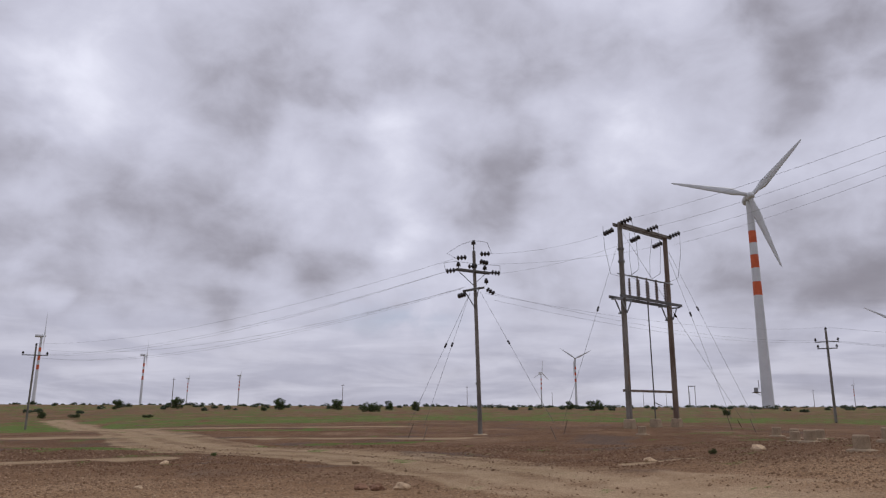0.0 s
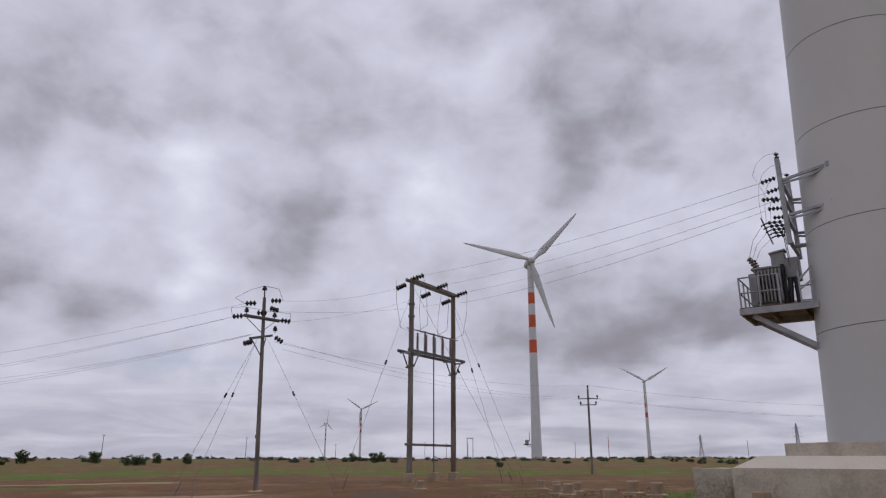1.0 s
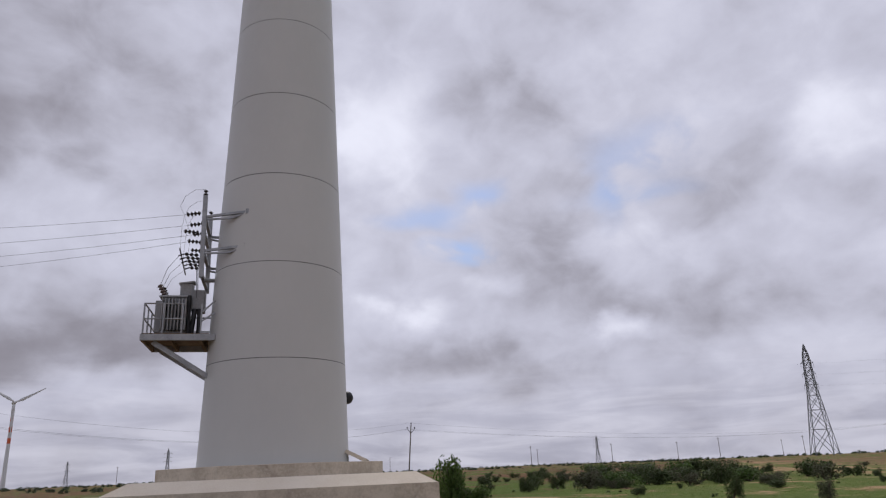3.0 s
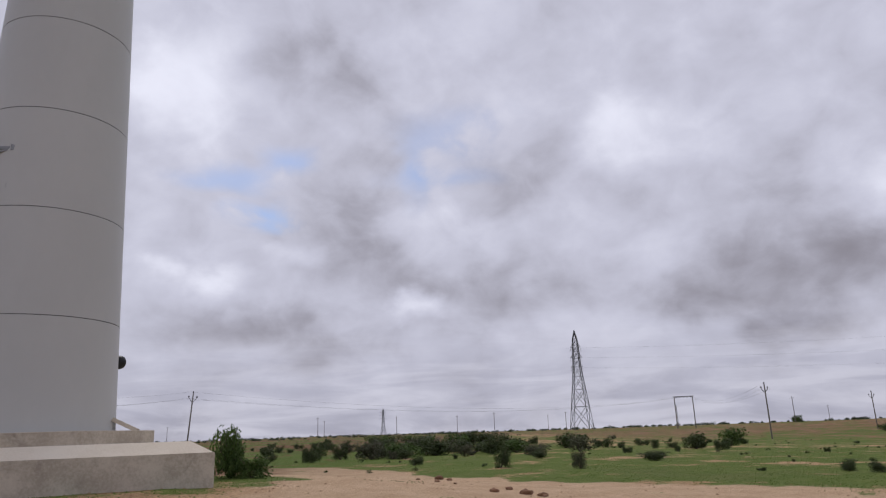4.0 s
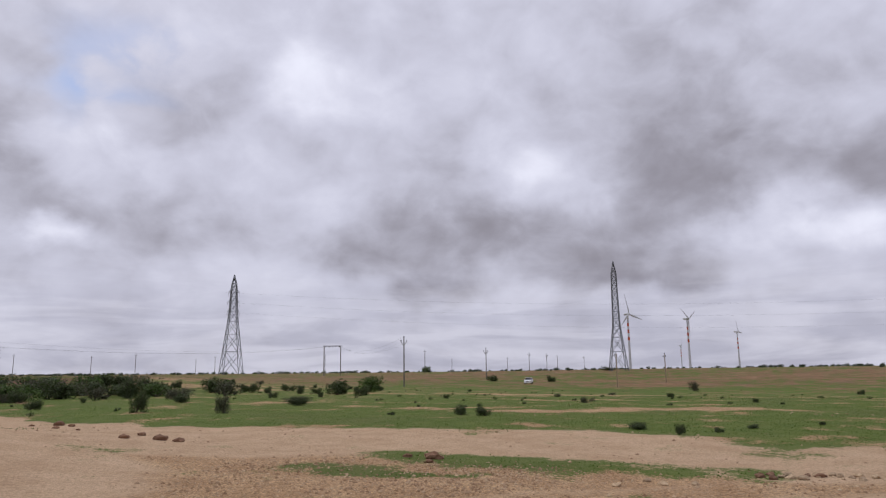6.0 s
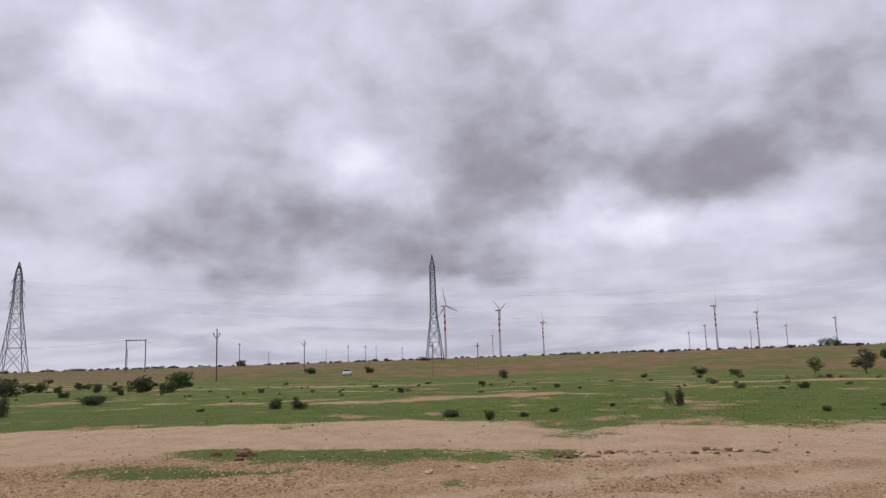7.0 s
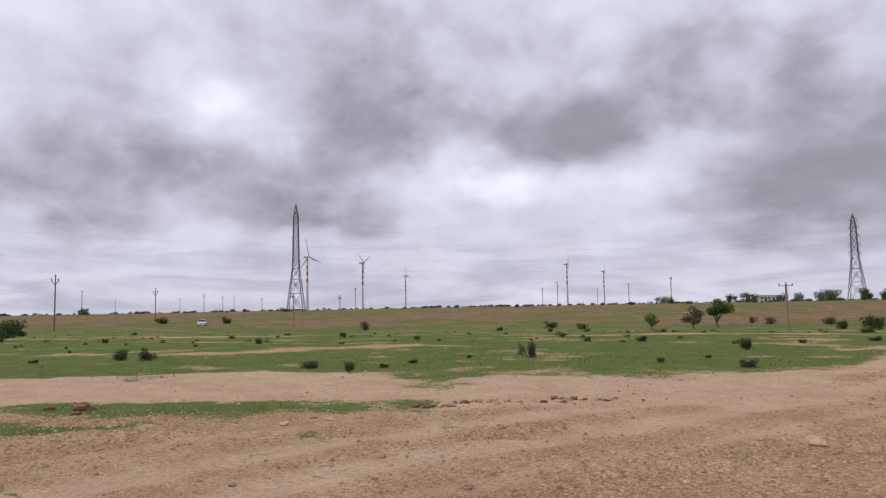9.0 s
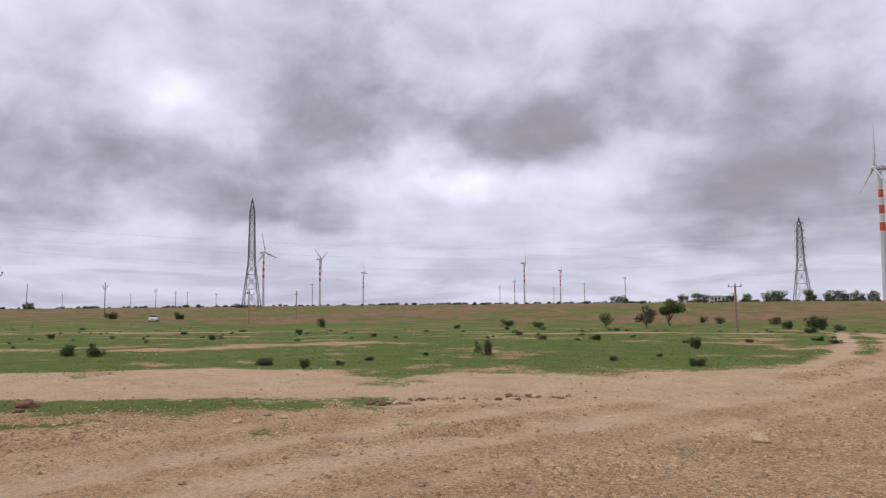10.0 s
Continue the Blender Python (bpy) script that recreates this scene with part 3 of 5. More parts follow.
def big_tower():
    tower = thing("wind_turbine_tower", Matrix.Translation(T_CENTRE), "tall pale grey steel turbine tower on a concrete foundation", "tower")
    seams = [BASE_Z + 2.72 * i for i in range(28)]
    for i, (a, b) in enumerate(zip(seams, seams[1:])):
        rows = []
        for k in range(3):
            z = a + 0.010 + (b - a - 0.020) * k / 2
            rows.append((tower_radius(z), z))
        part("tower_can", Build().lathe(rows, 96, None, False), M_tower, tower, smooth=True)
        part("weld_seam", Build().lathe([(tower_radius(b) - 0.008, b - 0.012), (tower_radius(b) - 0.008, b + 0.012)], 96), M_seam, tower, "thin dark weld seam", smooth=True)
    part("base_flange", Build().lathe([(2.14, BASE_Z - 0.03), (2.14, BASE_Z + 0.012), (2.05, BASE_Z + 0.014)], 96), M_tower, tower, smooth=False)
    # black round vent lamp on the far right flank
    side = toward(TOWER_AZ - 84)
    at = side * (tower_radius(4.05) - 0.05) + Vector((0, 0, 3.92))
    lamp = part("bulkhead_lamp", Build().lathe([(0.05, -0.12), (0.17, -0.10), (0.19, 0.02), (0.15, 0.12), (0.06, 0.17)], 16, Matrix.Translation(at + side * 0.12) @ side.to_track_quat("Z", "Y").to_matrix().to_4x4()), M_black, tower, "round black bulkhead lamp", smooth=True)
    # door steps behind the right flank
    back = toward(TOWER_AZ - 100)
    b = Build()
    for s in (-0.5, 0.5):
        off = toward(TOWER_AZ - 10) * s
        b.bar(back * 2.02 + off + Vector((0, 0, 2.36)), back * 2.62 + off + Vector((0, 0, 2.06)), 0.05, 0.10)
    for k in range(3):
        p = back * (2.16 + 0.17 * k) + Vector((0, 0, 2.30 - 0.085 * k))
        b.bar(p - toward(TOWER_AZ - 10) * 0.5, p + toward(TOWER_AZ - 10) * 0.5, 0.15, 0.03)
    part("door_steps", b, M_concrete, tower, "short sloping steps at the door")
    return tower


def prism(sides, radius, turn, z0, z1, top_radius=None, m=None):
    """A flat-sided block; turn: bearing of its first corner."""
    b = Build()
    n = sides
    top_radius = top_radius or radius
    for z, r in ((z0, radius), (z1, top_radius)):
        for i in range(n):
            v = toward(turn + 360 * i / n) * r
            b.v.append((m or Matrix()) @ Vector((v.x, v.y, z)))
    for i in range(n):
        j = (i + 1) % n
        b.f.append((i, j, n + j, n + i))
    b.f.append(tuple(reversed(range(n))))
    b.f.append(tuple(range(n, 2 * n)))
    return b


def foundation():
    f = thing("turbine_foundation", Matrix.Translation(T_CENTRE), "weathered grey concrete turbine foundation with a pale sloping top", "foundation")
    cam_side = TOWER_AZ + 180
    shift = Matrix.Translation((toward(TOWER_AZ - 96) + toward(TOWER_AZ - 6)) * 0.34)
    part("slab", prism(4, 5.46, cam_side - 45 - 6, 0.3, RIM_Z, m=shift), M_concrete, f)
    part("sloping_top", prism(4, 5.43, cam_side - 45 - 6, RIM_Z, PED_Z, 4.75, m=shift), M_screed, f, "pale smooth screed on the slope")
    part("pedestal", prism(8, 3.16, cam_side + 20, PED_Z - 0.1, BASE_Z - 0.03), M_concrete, f)
    part("pedestal_cap", prism(8, 3.13, cam_side + 20, BASE_Z - 0.03, BASE_Z - 0.022), M_screed, f)
    for s in (22.0, -21.0, 65):
        v = toward(cam_side + s) * 2.95
        part("form_joint", Build().box((0.03, 0.10, 0.30), Matrix.Translation((v.x, v.y, 1.88)) @ Matrix.Rotation(radians(cam_side + s), 4, "Z")), M_seam, f)
    return f


def side_block():
    """Rough cast block butted against the slab's side."""
    left = toward(TOWER_AZ + 180 - 90 - 6)
    rnd = random.Random(4)
    c = T_CENTRE + left * 4.15 - toward(TOWER_AZ) * 2.0
    me = bmesh.new()
    bmesh.ops.create_cube(me, size=1.0)
    bmesh.ops.subdivide_edges(me, edges=me.edges[:], cuts=5, use_grid_fill=True)
    for v in me.verts:
        v.co = Vector((v.co.x * 1.35, v.co.y * 2.2, v.co.z * 1.15))
        n = noise.noise(v.co * 1.7)
        v.co += Vector((0.10 * n, 0.08 * noise.noise(v.co * 2.1 + Vector((5, 0, 0))), 0.03 * n))
    data = bpy.data.meshes.new("concrete_block")
    me.to_mesh(data)
    me.free()
    data.materials.append(M_rough_conc)
    ob = new("concrete_block", data)
    ob.matrix_basis = Matrix.Translation((c.x, c.y, 0.87)) @ Matrix.Rotation(math.atan2(left.y, left.x), 4, "Z")
    return tagged(ob, "rough earth-stained concrete block against the foundation slab", "block")


big_tower()
foundation()
side_block()


# ---- wind turbines ----
def turbine_part_builds(hub, blade, seg):
    """Local axes: rotor faces -y."""
    out = {}
    r0, r1 = 2.1, 1.25
    top = hub - 1.6
    cuts = [0.0, 0.53, 0.597, 0.664, 0.73, 0.79, 0.85, 1.0]
    tower = []
    for i, (a, b) in enumerate(zip(cuts, cuts[1:])):
        z0, z1 = a * top, b * top
        f = Build()
        rows = [((r0 + (r1 - r0) * min(1, (z / top) ** 0.7)), z) for z in np.linspace(z0, z1, 5 if i == 0 else 2)]
        f.lathe(rows, seg, None, False)
        tower.append((f, i % 2 == 1))
    out["tower"] = tower
    n = Build()
    n.lathe([(0.5, -2.2), (1.45, -1.6), (1.75, 0.0), (1.75, 4.0), (1.35, 6.2), (0.7, 6.6)], max(8, seg // 2), Matrix.Translation((0, 0, hub)) @ Matrix.Rotation(radians(-90), 4, "X"))
    out["nacelle"] = n
    h = Build()
    h.lathe([(1.45, -1.0), (1.55, 0.3), (1.2, 1.4), (0.4, 2.0)], max(8, seg // 2), Matrix.Translation((0, -2.6, hub)) @ Matrix.Rotation(radians(90), 4, "X"))
    out["hub"] = h
    b = Build()
    # aerofoil-like blade along +z, chord in x, thin in y
    rows = [(1.0, 0.75, 0.75), (3.5, 0.85, 0.7), (6.5, 1.5, 0.35), (12.0, 1.2, 0.24), (18.0, 0.9, 0.17), (24.0, 0.6, 0.10), (blade - 0.6, 0.28, 0.05), (blade, 0.05, 0.02)]
    k = 8
    for z, chord, thick in rows:
        tw = radians(14 * max(0, 1 - z / 30))
        for i in range(k):
            a = 2 * math.pi * i / k
            x, y = chord * math.cos(a) + chord * 0.35, thick * math.sin(a)
            b.v.append(Vector((x * math.cos(tw) - y * math.sin(tw), x * math.sin(tw) + y * math.cos(tw), z)))
    for r in range(len(rows) - 1):
        for i in range(k):
            j = (i + 1) % k
            b.f.append((r * k + i, r * k + j, r * k + k + j, r * k + k + i))
    b.f.append(tuple(range((len(rows) - 1) * k, len(rows) * k)))
    out["blade"] = b
    return out


def wind_turbine(az, d, yaw, spin, hub=78.0, blade=29.0, seg=24, label="white wind turbine with red-banded tower on the plain"):
    p = spot(az, d)
    t = thing("wind_turbine", Matrix.Translation(p) @ Matrix.Rotation(radians(yaw), 4, "Z"), label, "wind turbine", "wind turbines on the plain")
    builds = turbine_part_builds(hub, blade, seg)
    for b, red in builds["tower"]:
        part("red_band" if red else "tower_section", b, M_red if red else M_white, t, "orange-red painted band" if red else "", smooth=True)
    part("nacelle", builds["nacelle"], M_white, t, smooth=True)
    h = part("hub", builds["hub"], M_white, t, smooth=True)
    blade_mesh = builds["blade"].mesh("blade", M_white, True)
    for k in range(3):
        o = new("blade", blade_mesh)
        o.parent = h
        o.matrix_basis = Matrix.Translation((0, -2.9, hub)) @ Matrix.Rotation(radians(spin + 120 * k), 4, "Y")
    return t


# bearing, distance, heading of the rotor, turn of the rotor
wind_turbine(-24.5, 279, -12, 43)
wind_turbine(-33.07, 781, -25, 60)
for az, d, yaw, spin in ((29.95, 912, 118, 0), (23.05, 1175, 106, 20), (19.83, 2137, 108, 10), (16.07, 1893, 100, 40), (-7.88, 1624, 40, 5), (-10.6, 1159, -15, 65), (-30.06, 2900, 60, 0),
                         (-123.46, 1035, -75, 105), (-127.9, 1180, -65, 60), (-131.4, 1674, -60, 95), (-144.6, 1338, -52, 0), (-147.5, 1663, -60, 20), (-149.4, 2800, -55, 0),
                         (-152.6, 2250, -62, 40), (-143.8, 2400, -52, 10), (-142.6, 3200, -50, 0), (-146.97, 3500, -55, 15), (-127.3, 2600, -40, 0)):
    wind_turbine(az, d, yaw, spin, seg=10)
wind_turbine(-170.4, 480, 120, 5)


# ---- lattice pylons ----
def lattice(name, height, base, waist, arms, beam=0.10, arm_len=3.2, label="", knee=0.52):
    t = thing(name, Matrix(), label, "pylon")
    body, brace = Build(), Build()

    def half(z):
        f = z / height
        if f < knee:
            return base / 2 + (waist / 2 - base / 2) * f / knee
        if f < 0.88:
            return waist / 2 * (1 - 0.28 * (f - knee) / (0.88 - knee))
        return waist * 0.36 * (1 - (f - 0.88) / 0.12) + 0.04
    zs = [0.0]
    while zs[-1] < height - 0.6:
        zs.append(min(height, zs[-1] + max(2.1, 2.3 * half(zs[-1]))))
    corners = [(1, 1), (-1, 1), (-1, -1), (1, -1)]
    for a, b in zip(zs, zs[1:]):
        ha, hb = half(a), half(b)
        for k, (cx, cy) in enumerate(corners):
            body.bar((cx * ha, cy * ha, a), (cx * hb, cy * hb, b), beam, beam)
            nx, ny = corners[(k + 1) % 4]
            brace.bar((cx * ha, cy * ha, a), (nx * hb, ny * hb, b), beam * 0.9, beam * 0.9)
            brace.bar((nx * ha, ny * ha, a), (cx * hb, cy * hb, b), beam * 0.9, beam * 0.9)
            brace.bar((cx * hb, cy * hb, b), (nx * hb, ny * hb, b), beam * 0.8, beam * 0.8)
    part("leg_frame", body, M_lattice, t)
    part("bracing", brace, M_lattice, t)
    for f in arms:
        z = height * f
        h = half(z)
        for s in (-1, 1):
            a = Build()
            tip = (s * (h + arm_len), 0, z + 0.1)
            for cy in (-1, 1):
                a.bar((s * h, cy * h, z), tip, beam * 0.6, beam * 0.6)
                a.bar((s * h, cy * h, z + 1.0), tip, beam * 0.5, beam * 0.5)
            arm = part("cross_arm", a, M_lattice, t)
            b = Build()
            for k in range(9):
                b.lathe([(0.05, 0), (0.13, 0.03), (0.05, 0.07)], 6, Matrix.Translation((tip[0], 0, z - 0.2 - 0.15 * k)))
            part("insulator_string", b, M_porcelain, arm, smooth=True)
    return t


def stand(ob, az, d, turn):
    p = spot(az, d)
    ob.matrix_basis = Matrix.Translation(p) @ Matrix.Rotation(radians(turn), 4, "Z")
    return ob


PY1 = stand(lattice("lattice_pylon", 35, 6.9, 2.5, (0.62, 0.72, 0.82), 0.155, 0.9, "tall grey steel lattice pylon with short cross arms", 0.6), -91.85, 256, -78)
PY2 = stand(lattice("lattice_pylon", 39.5, 6.0, 2.3, (), 0.155, 2.0, "tall slim grey lattice pylon without cross arms", 0.42), -122.55, 258, -113)
PY3 = stand(lattice("lattice_pylon", 37.5, 6.8, 2.7, (0.54, 0.64, 0.74, 0.83, 0.92), 0.17, 1.1, "grey steel lattice pylon with five pairs of short cross arms", 0.5), -165.19, 348, -155)
far_pylon = stand(lattice("lattice_pylon", 35, 6.2, 2.4, (0.60, 0.72, 0.84), 0.22, 3.4, "far grey lattice pylon of a power line"), -43.35, 835, -60)
for az, d in ((-36.8, 1170), (-76.15, 980)):
    q = spot(az, d)
    copy_thing(far_pylon, Matrix.Translation(q) @ Matrix.Rotation(radians(az + 20), 4, "Z"))


# ---- insulators, poles and wires ----
def discs(b, p, q, count, r):
    """A string of porcelain discs from p to q."""
    p, q = Vector(p), Vector(q)
    d = (q - p)
    m = d.to_track_quat("Z", "X").to_matrix().to_4x4()
    step = d.length / count
    for k in range(count):
        c = Matrix.Translation(p + d * ((k + 0.1) / count)) @ m
        b.lathe([(r * 0.35, 0), (r, step * 0.35), (r * 0.9, step * 0.55), (r * 0.3, step * 0.8)], 10, c)
    return b.tube(p, q, r * 0.22, n=5)


def pin(b, p, h=0.3, r=0.12):
    """An upright pin insulator."""
    m = Matrix.Translation(Vector(p))
    return b.lathe([(0.03, 0), (0.03, h * 0.25), (r, h * 0.3), (r * 0.7, h * 0.5), (r * 0.95, h * 0.58), (r * 0.5, h * 0.85), (r * 0.55, h), (r * 0.2, h * 1.05)], 10, m)


def sag(p, q, drop, n=18):
    p, q = Vector(p), Vector(q)
    return [p.lerp(q, i / n) - Vector((0, 0, 4 * drop * (i / n) * (1 - i / n))) for i in range(n + 1)]


def wire(p, q, drop, r=0.005, label="thin sagging aluminium overhead conductor between poles", group="overhead conductors"):
    return solo("conductor_wire", Build().path(sag(p, q, drop), r, 5), M_wire, label, "wire", group)


def guy(p, q, r=0.008):
    """A stay wire with its egg insulator, from a pole to the ground."""
    p, q = Vector(p), Vector(q)
    t = thing("stay_wire", Matrix.Translation(q), "steel stay wire with a dark guy insulator, anchored in the soil", "stay wire", "stay wires")
    part("cable", Build().tube(p - q, (0, 0, 0.5), r, n=5), M_wire, t)
    m = (p - q).lerp(Vector((0, 0, 0.5)), 0.42)
    d = (q - p).normalized() * 0.11
    part("guy_insulator", Build().lathe([(0.02, -0.16), (0.065, -0.08), (0.04, 0), (0.065, 0.08), (0.02, 0.16)], 8, Matrix.Translation(m) @ d.to_track_quat("Z", "X").to_matrix().to_4x4()), M_porcelain, t, smooth=True)
    part("anchor_rod", Build().tube((0, 0, -0.1), (0, 0, 0.5) if (p - q).length < 1 else tuple((p - q).normalized() * 0.75), 0.022, n=6), M_rust_pole, t)
    return t


def frame_of(p, heading):
    """Pose at p with local x along a bearing."""
    return Matrix.Translation(p) @ Matrix.Rotation(radians(heading + 90), 4, "Z")


# ---- the branching pole ----
P1 = spot(-2.62, 38.6)
P1.z -= 0.05
P1M = frame_of(P1, -75) @ Matrix.Rotation(radians(-2.3), 4, "Y")


def branch_pole():
    t = thing("power_pole", P1M, "tall grey power pole with crossed arms and dark insulators", "power pole", "poles of the near line")
    part("shaft", Build().tube((0, 0, -0.3), (0.10, 0.05, 10.1), 0.125, 0.09, 10), M_pole, t)
    part("footing", Build().lathe([(0.42, -0.2), (0.40, 0.05), (0.25, 0.10)], 9), M_stub, t)
    part("name_plate", Build().box((0.16, 0.02, 0.16), Matrix.Translation((0, 0.16, 2.75))), M_galv, t, "small pale metal plate")
    part("top_spike", Build().tube((0.10, 0.05, 10.0), (0.10, 0.05, 10.45), 0.04, n=6), M_darkgalv, t)
    ins = [pin(Build(), (0.10, 0.05, 10.42), 0.32, 0.15)]
    arms = [(9.05, 0), (8.0, 62), (9.85, 0)]
    a1 = part("cross_arm", Build().bar((-1.0, 0.14, 9.05), (1.0, 0.14, 8.85), 0.10, 0.12).bar((-1.0, -0.10, 9.05), (1.0, -0.10, 8.85), 0.10, 0.10), M_darkgalv, t)
    rot = Matrix.Rotation(radians(40), 4, "Z")
    b = Build()
    for o in (0.16, -0.12):
        b.bar(rot @ Vector((-0.85, o, 7.75)), rot @ Vector((0.85, o, 8.1)), 0.10, 0.12)
    part("cross_arm", b, M_darkgalv, t)
    part("arm_brace", Build().bar((-0.8, 0.14, 8.95), (0, 0.14, 8.2), 0.05, 0.03).bar((0.8, 0.14, 8.85), (0, 0.14, 8.2), 0.05, 0.03).bar(rot @ Vector((-0.7, 0.16, 7.75)), (0, 0, 6.9), 0.05, 0.03).bar(rot @ Vector((0.7, 0.16, 7.95)), (0, 0, 6.9), 0.05, 0.03), M_darkgalv, t)
    for x, z in ((-0.85, 9.13), (0.7, 8.95), (0.75, 8.2)):
        ins.append(pin(Build(), (x, 0.02, z), 0.34, 0.14))
    for p, q in (((-0.35, 0, 9.75), (-0.95, 0, 9.68)), ((0.45, 0, 9.95), (1.05, 0, 9.98)), ((0.45, 0.1, 9.55), (1.0, 0.3, 9.48)), ((-1.05, 0, 9.0), (-1.6, 0, 8.92)), ((-0.3, 0, 9.22), (0.25, 0, 9.25)), ((1.05, 0, 8.9), (1.6, 0, 8.85)), ((0.95, 0.6, 8.05), (1.45, 0.75, 7.8)), ((-0.6, -0.3, 7.6), (-1.1, -0.5, 7.45))):
        ins.append(discs(Build(), p, q, 3, 0.15))
    for b in ins:
        part("insulator", b, M_porcelain, t, smooth=True)
    j = Build().path([Vector((-1.0, 0, 9.68)), Vector((-1.5, 0, 9.95)), Vector((-0.6, 0.03, 10.5)), Vector((0.1, 0.05, 10.74)), Vector((0.9, 0.03, 10.65)), Vector((1.15, 0, 9.98))], 0.012, 4)
    part("jumper_wire", j, M_wire, t)
    j = Build().path([Vector((-1.6, 0, 8.92)), Vector((-1.7, 0, 9.4)), Vector((-1.0, 0, 9.5)), Vector((0.3, 0.0, 9.35)), Vector((1.6, 0, 9.3)), Vector((1.6, 0, 8.85))], 0.012, 4)
    part("jumper_wire", j, M_wire, t)
    return t


branch_pole()


def on_p1(x, y, z):
    return P1M @ Vector((x, y, z))


guy(on_p1(-0.3, -0.2, 7.7), spot(3.2, 35.5))
guy(on_p1(-0.2, 0.2, 7.7), spot(2.0, 33.5))
guy(on_p1(0.4, 0.1, 7.8), spot(-8.6, 33.0))

# ---- double-pole structure with the line switch ----
HL, HR = spot(-14.25, 39.0), spot(-17.75, 42.8)
HM = (HL + HR) / 2
H_ALONG = (HR - HL)
H_HALF = Vector((H_ALONG.x, H_ALONG.y, 0)).length / 2
H_M = Matrix.Translation((HM.x, HM.y, HL.z)) @ Matrix.Rotation(math.atan2(H_ALONG.y, H_ALONG.x), 4, "Z")
H_TOP = 11.15


def double_pole():
    t = thing("double_pole_structure", H_M, "double-pole switch structure of weathered grey and rusty poles", "power pole", "poles of the near line")
    h = H_HALF
    for s, mt in ((-1, M_pole), (1, M_rust_pole)):
        part("pole_leg", Build().tube((s * h, 0, 0.1), (s * h, 0, H_TOP), 0.165, 0.135, 8), mt, t)
    for x in (-h, h, 0.15):
        part("footing", Build().box((0.55, 0.55, 0.75), Matrix.Translation((x, 0, 0.1)), 0.85, 0.04), M_stub, t, "chamfered sandy concrete footing")
    for y in (-0.17, 0.17):
        part("top_beam", Build().bar((-h - 0.35, y, H_TOP - 0.10), (h + 0.35, y, H_TOP - 0.10), 0.10, 0.17), M_pole, t)
    for y in (-0.36, 0.36):
        part("platform_beam", Build().bar((-h - 0.75, y, 6.95), (h + 0.75, y, 6.95), 0.10, 0.15), M_darkgalv, t)
    for s in (-1, 1):
        c = Build()
        c.bar((s * h - 0.55, -0.36, 6.84), (s * h - 0.55, 0.36, 6.84), 0.09, 0.08).bar((s * h + 0.55, -0.36, 6.84), (s * h + 0.55, 0.36, 6.84), 0.09, 0.08)
        for e in (-0.5, 0.5):
            c.bar((s * h + e, 0.2, 6.85), (s * h, 0.2, 6.1), 0.06, 0.05)
            c.bar((s * h + e, -0.2, 6.85), (s * h, -0.2, 6.1), 0.06, 0.05)
        c.bar((s * h - 0.2, 0.2, 6.08), (s * h + 0.2, 0.2, 6.08), 0.06, 0.08)
        part("beam_bracket", c, M_galv, t)
    part("lower_brace", Build().bar((-h - 0.15, 0.19, 1.95), (h + 0.05, 0.19, 1.95), 0.07, 0.13), M_rust_pole, t)
    part("operating_rod", Build().tube((0.15, 0, 0.45), (0.05, 0, 8.0), 0.035, n=8), M_darkgalv, t)
    part("rod_handle", Build().bar((0.15, 0, 1.35), (0.5, -0.25, 1.15), 0.04, 0.04), M_darkgalv, t)
    for y in (-0.36, 0.36):
        part("switch_rail", Build().tube((-h + 0.1, y, 8.35 if y > 0 else 8.15), (h - 0.1, y, 8.35 if y > 0 else 8.15), 0.035, n=6), M_galv, t)
    ribs = [(0.07, 7.05), (0.07, 7.12)] + [(0.095 if k % 2 else 0.04, 7.15 + 0.075 * k) for k in range(13)] + [(0.06, 8.12), (0.06, 8.2)]
    for x in (-1.4, -0.5, 0.45, 1.35):
        for y in (-0.36, 0.36):
            b = Build().lathe(ribs, 9, Matrix.Translation((x + (0.3 if y > 0 else 0), y, 0)))
            part("post_insulator", b, M_redporc, t, "grey-brown porcelain post")
    for z in (8.9, 9.6):
        part("band_clamp", Build().lathe([(0.19, z), (0.19, z + 0.12)], 8, Matrix.Translation((-h, 0, 0))), M_darkgalv, t)
    for x in (-h - 0.25, 0.05, h + 0.1):
        for s, n in ((1, 4), (-1, 4)):
            p = (x, 0.25 * s, H_TOP - 0.08 if s < 0 else H_TOP - 0.35)
            q = (x + 0.05, 0.95 * s, H_TOP + 0.06 if s < 0 else H_TOP - 0.5)
            part("insulator", discs(Build(), p, q, n, 0.155), M_porcelain, t, smooth=True)
    j = Build()
    for x in (-h - 0.25, 0.05, h + 0.1):
        for s in (-1, 1):
            end = Vector((x * 0.75, 0.36 * s, 8.2))
            a = Vector((x, 0.95 * s, H_TOP))
            part("jumper_wire", Build().path([a, a.lerp(end, 0.35) + Vector((0, 0.3 * s, -0.25)), a.lerp(end, 0.8) + Vector((0, 0.45 * s, -0.35)), end], 0.011, 4), M_wire, t)
    return t


double_pole()


def on_h(x, y, z):
    return H_M @ Vector((x, y, z))


guy(on_h(-H_HALF, 0, 10.4), spot(-9.1, 35.5))
guy(on_h(H_HALF, 0, 10.6), spot(-23.2, 36.5))
guy(on_h(H_HALF, 0, 10.3), spot(-21.6, 39.0))
guy(on_h(-H_HALF + 0.3, 0, 10.6), spot(-22.4, 47.0))

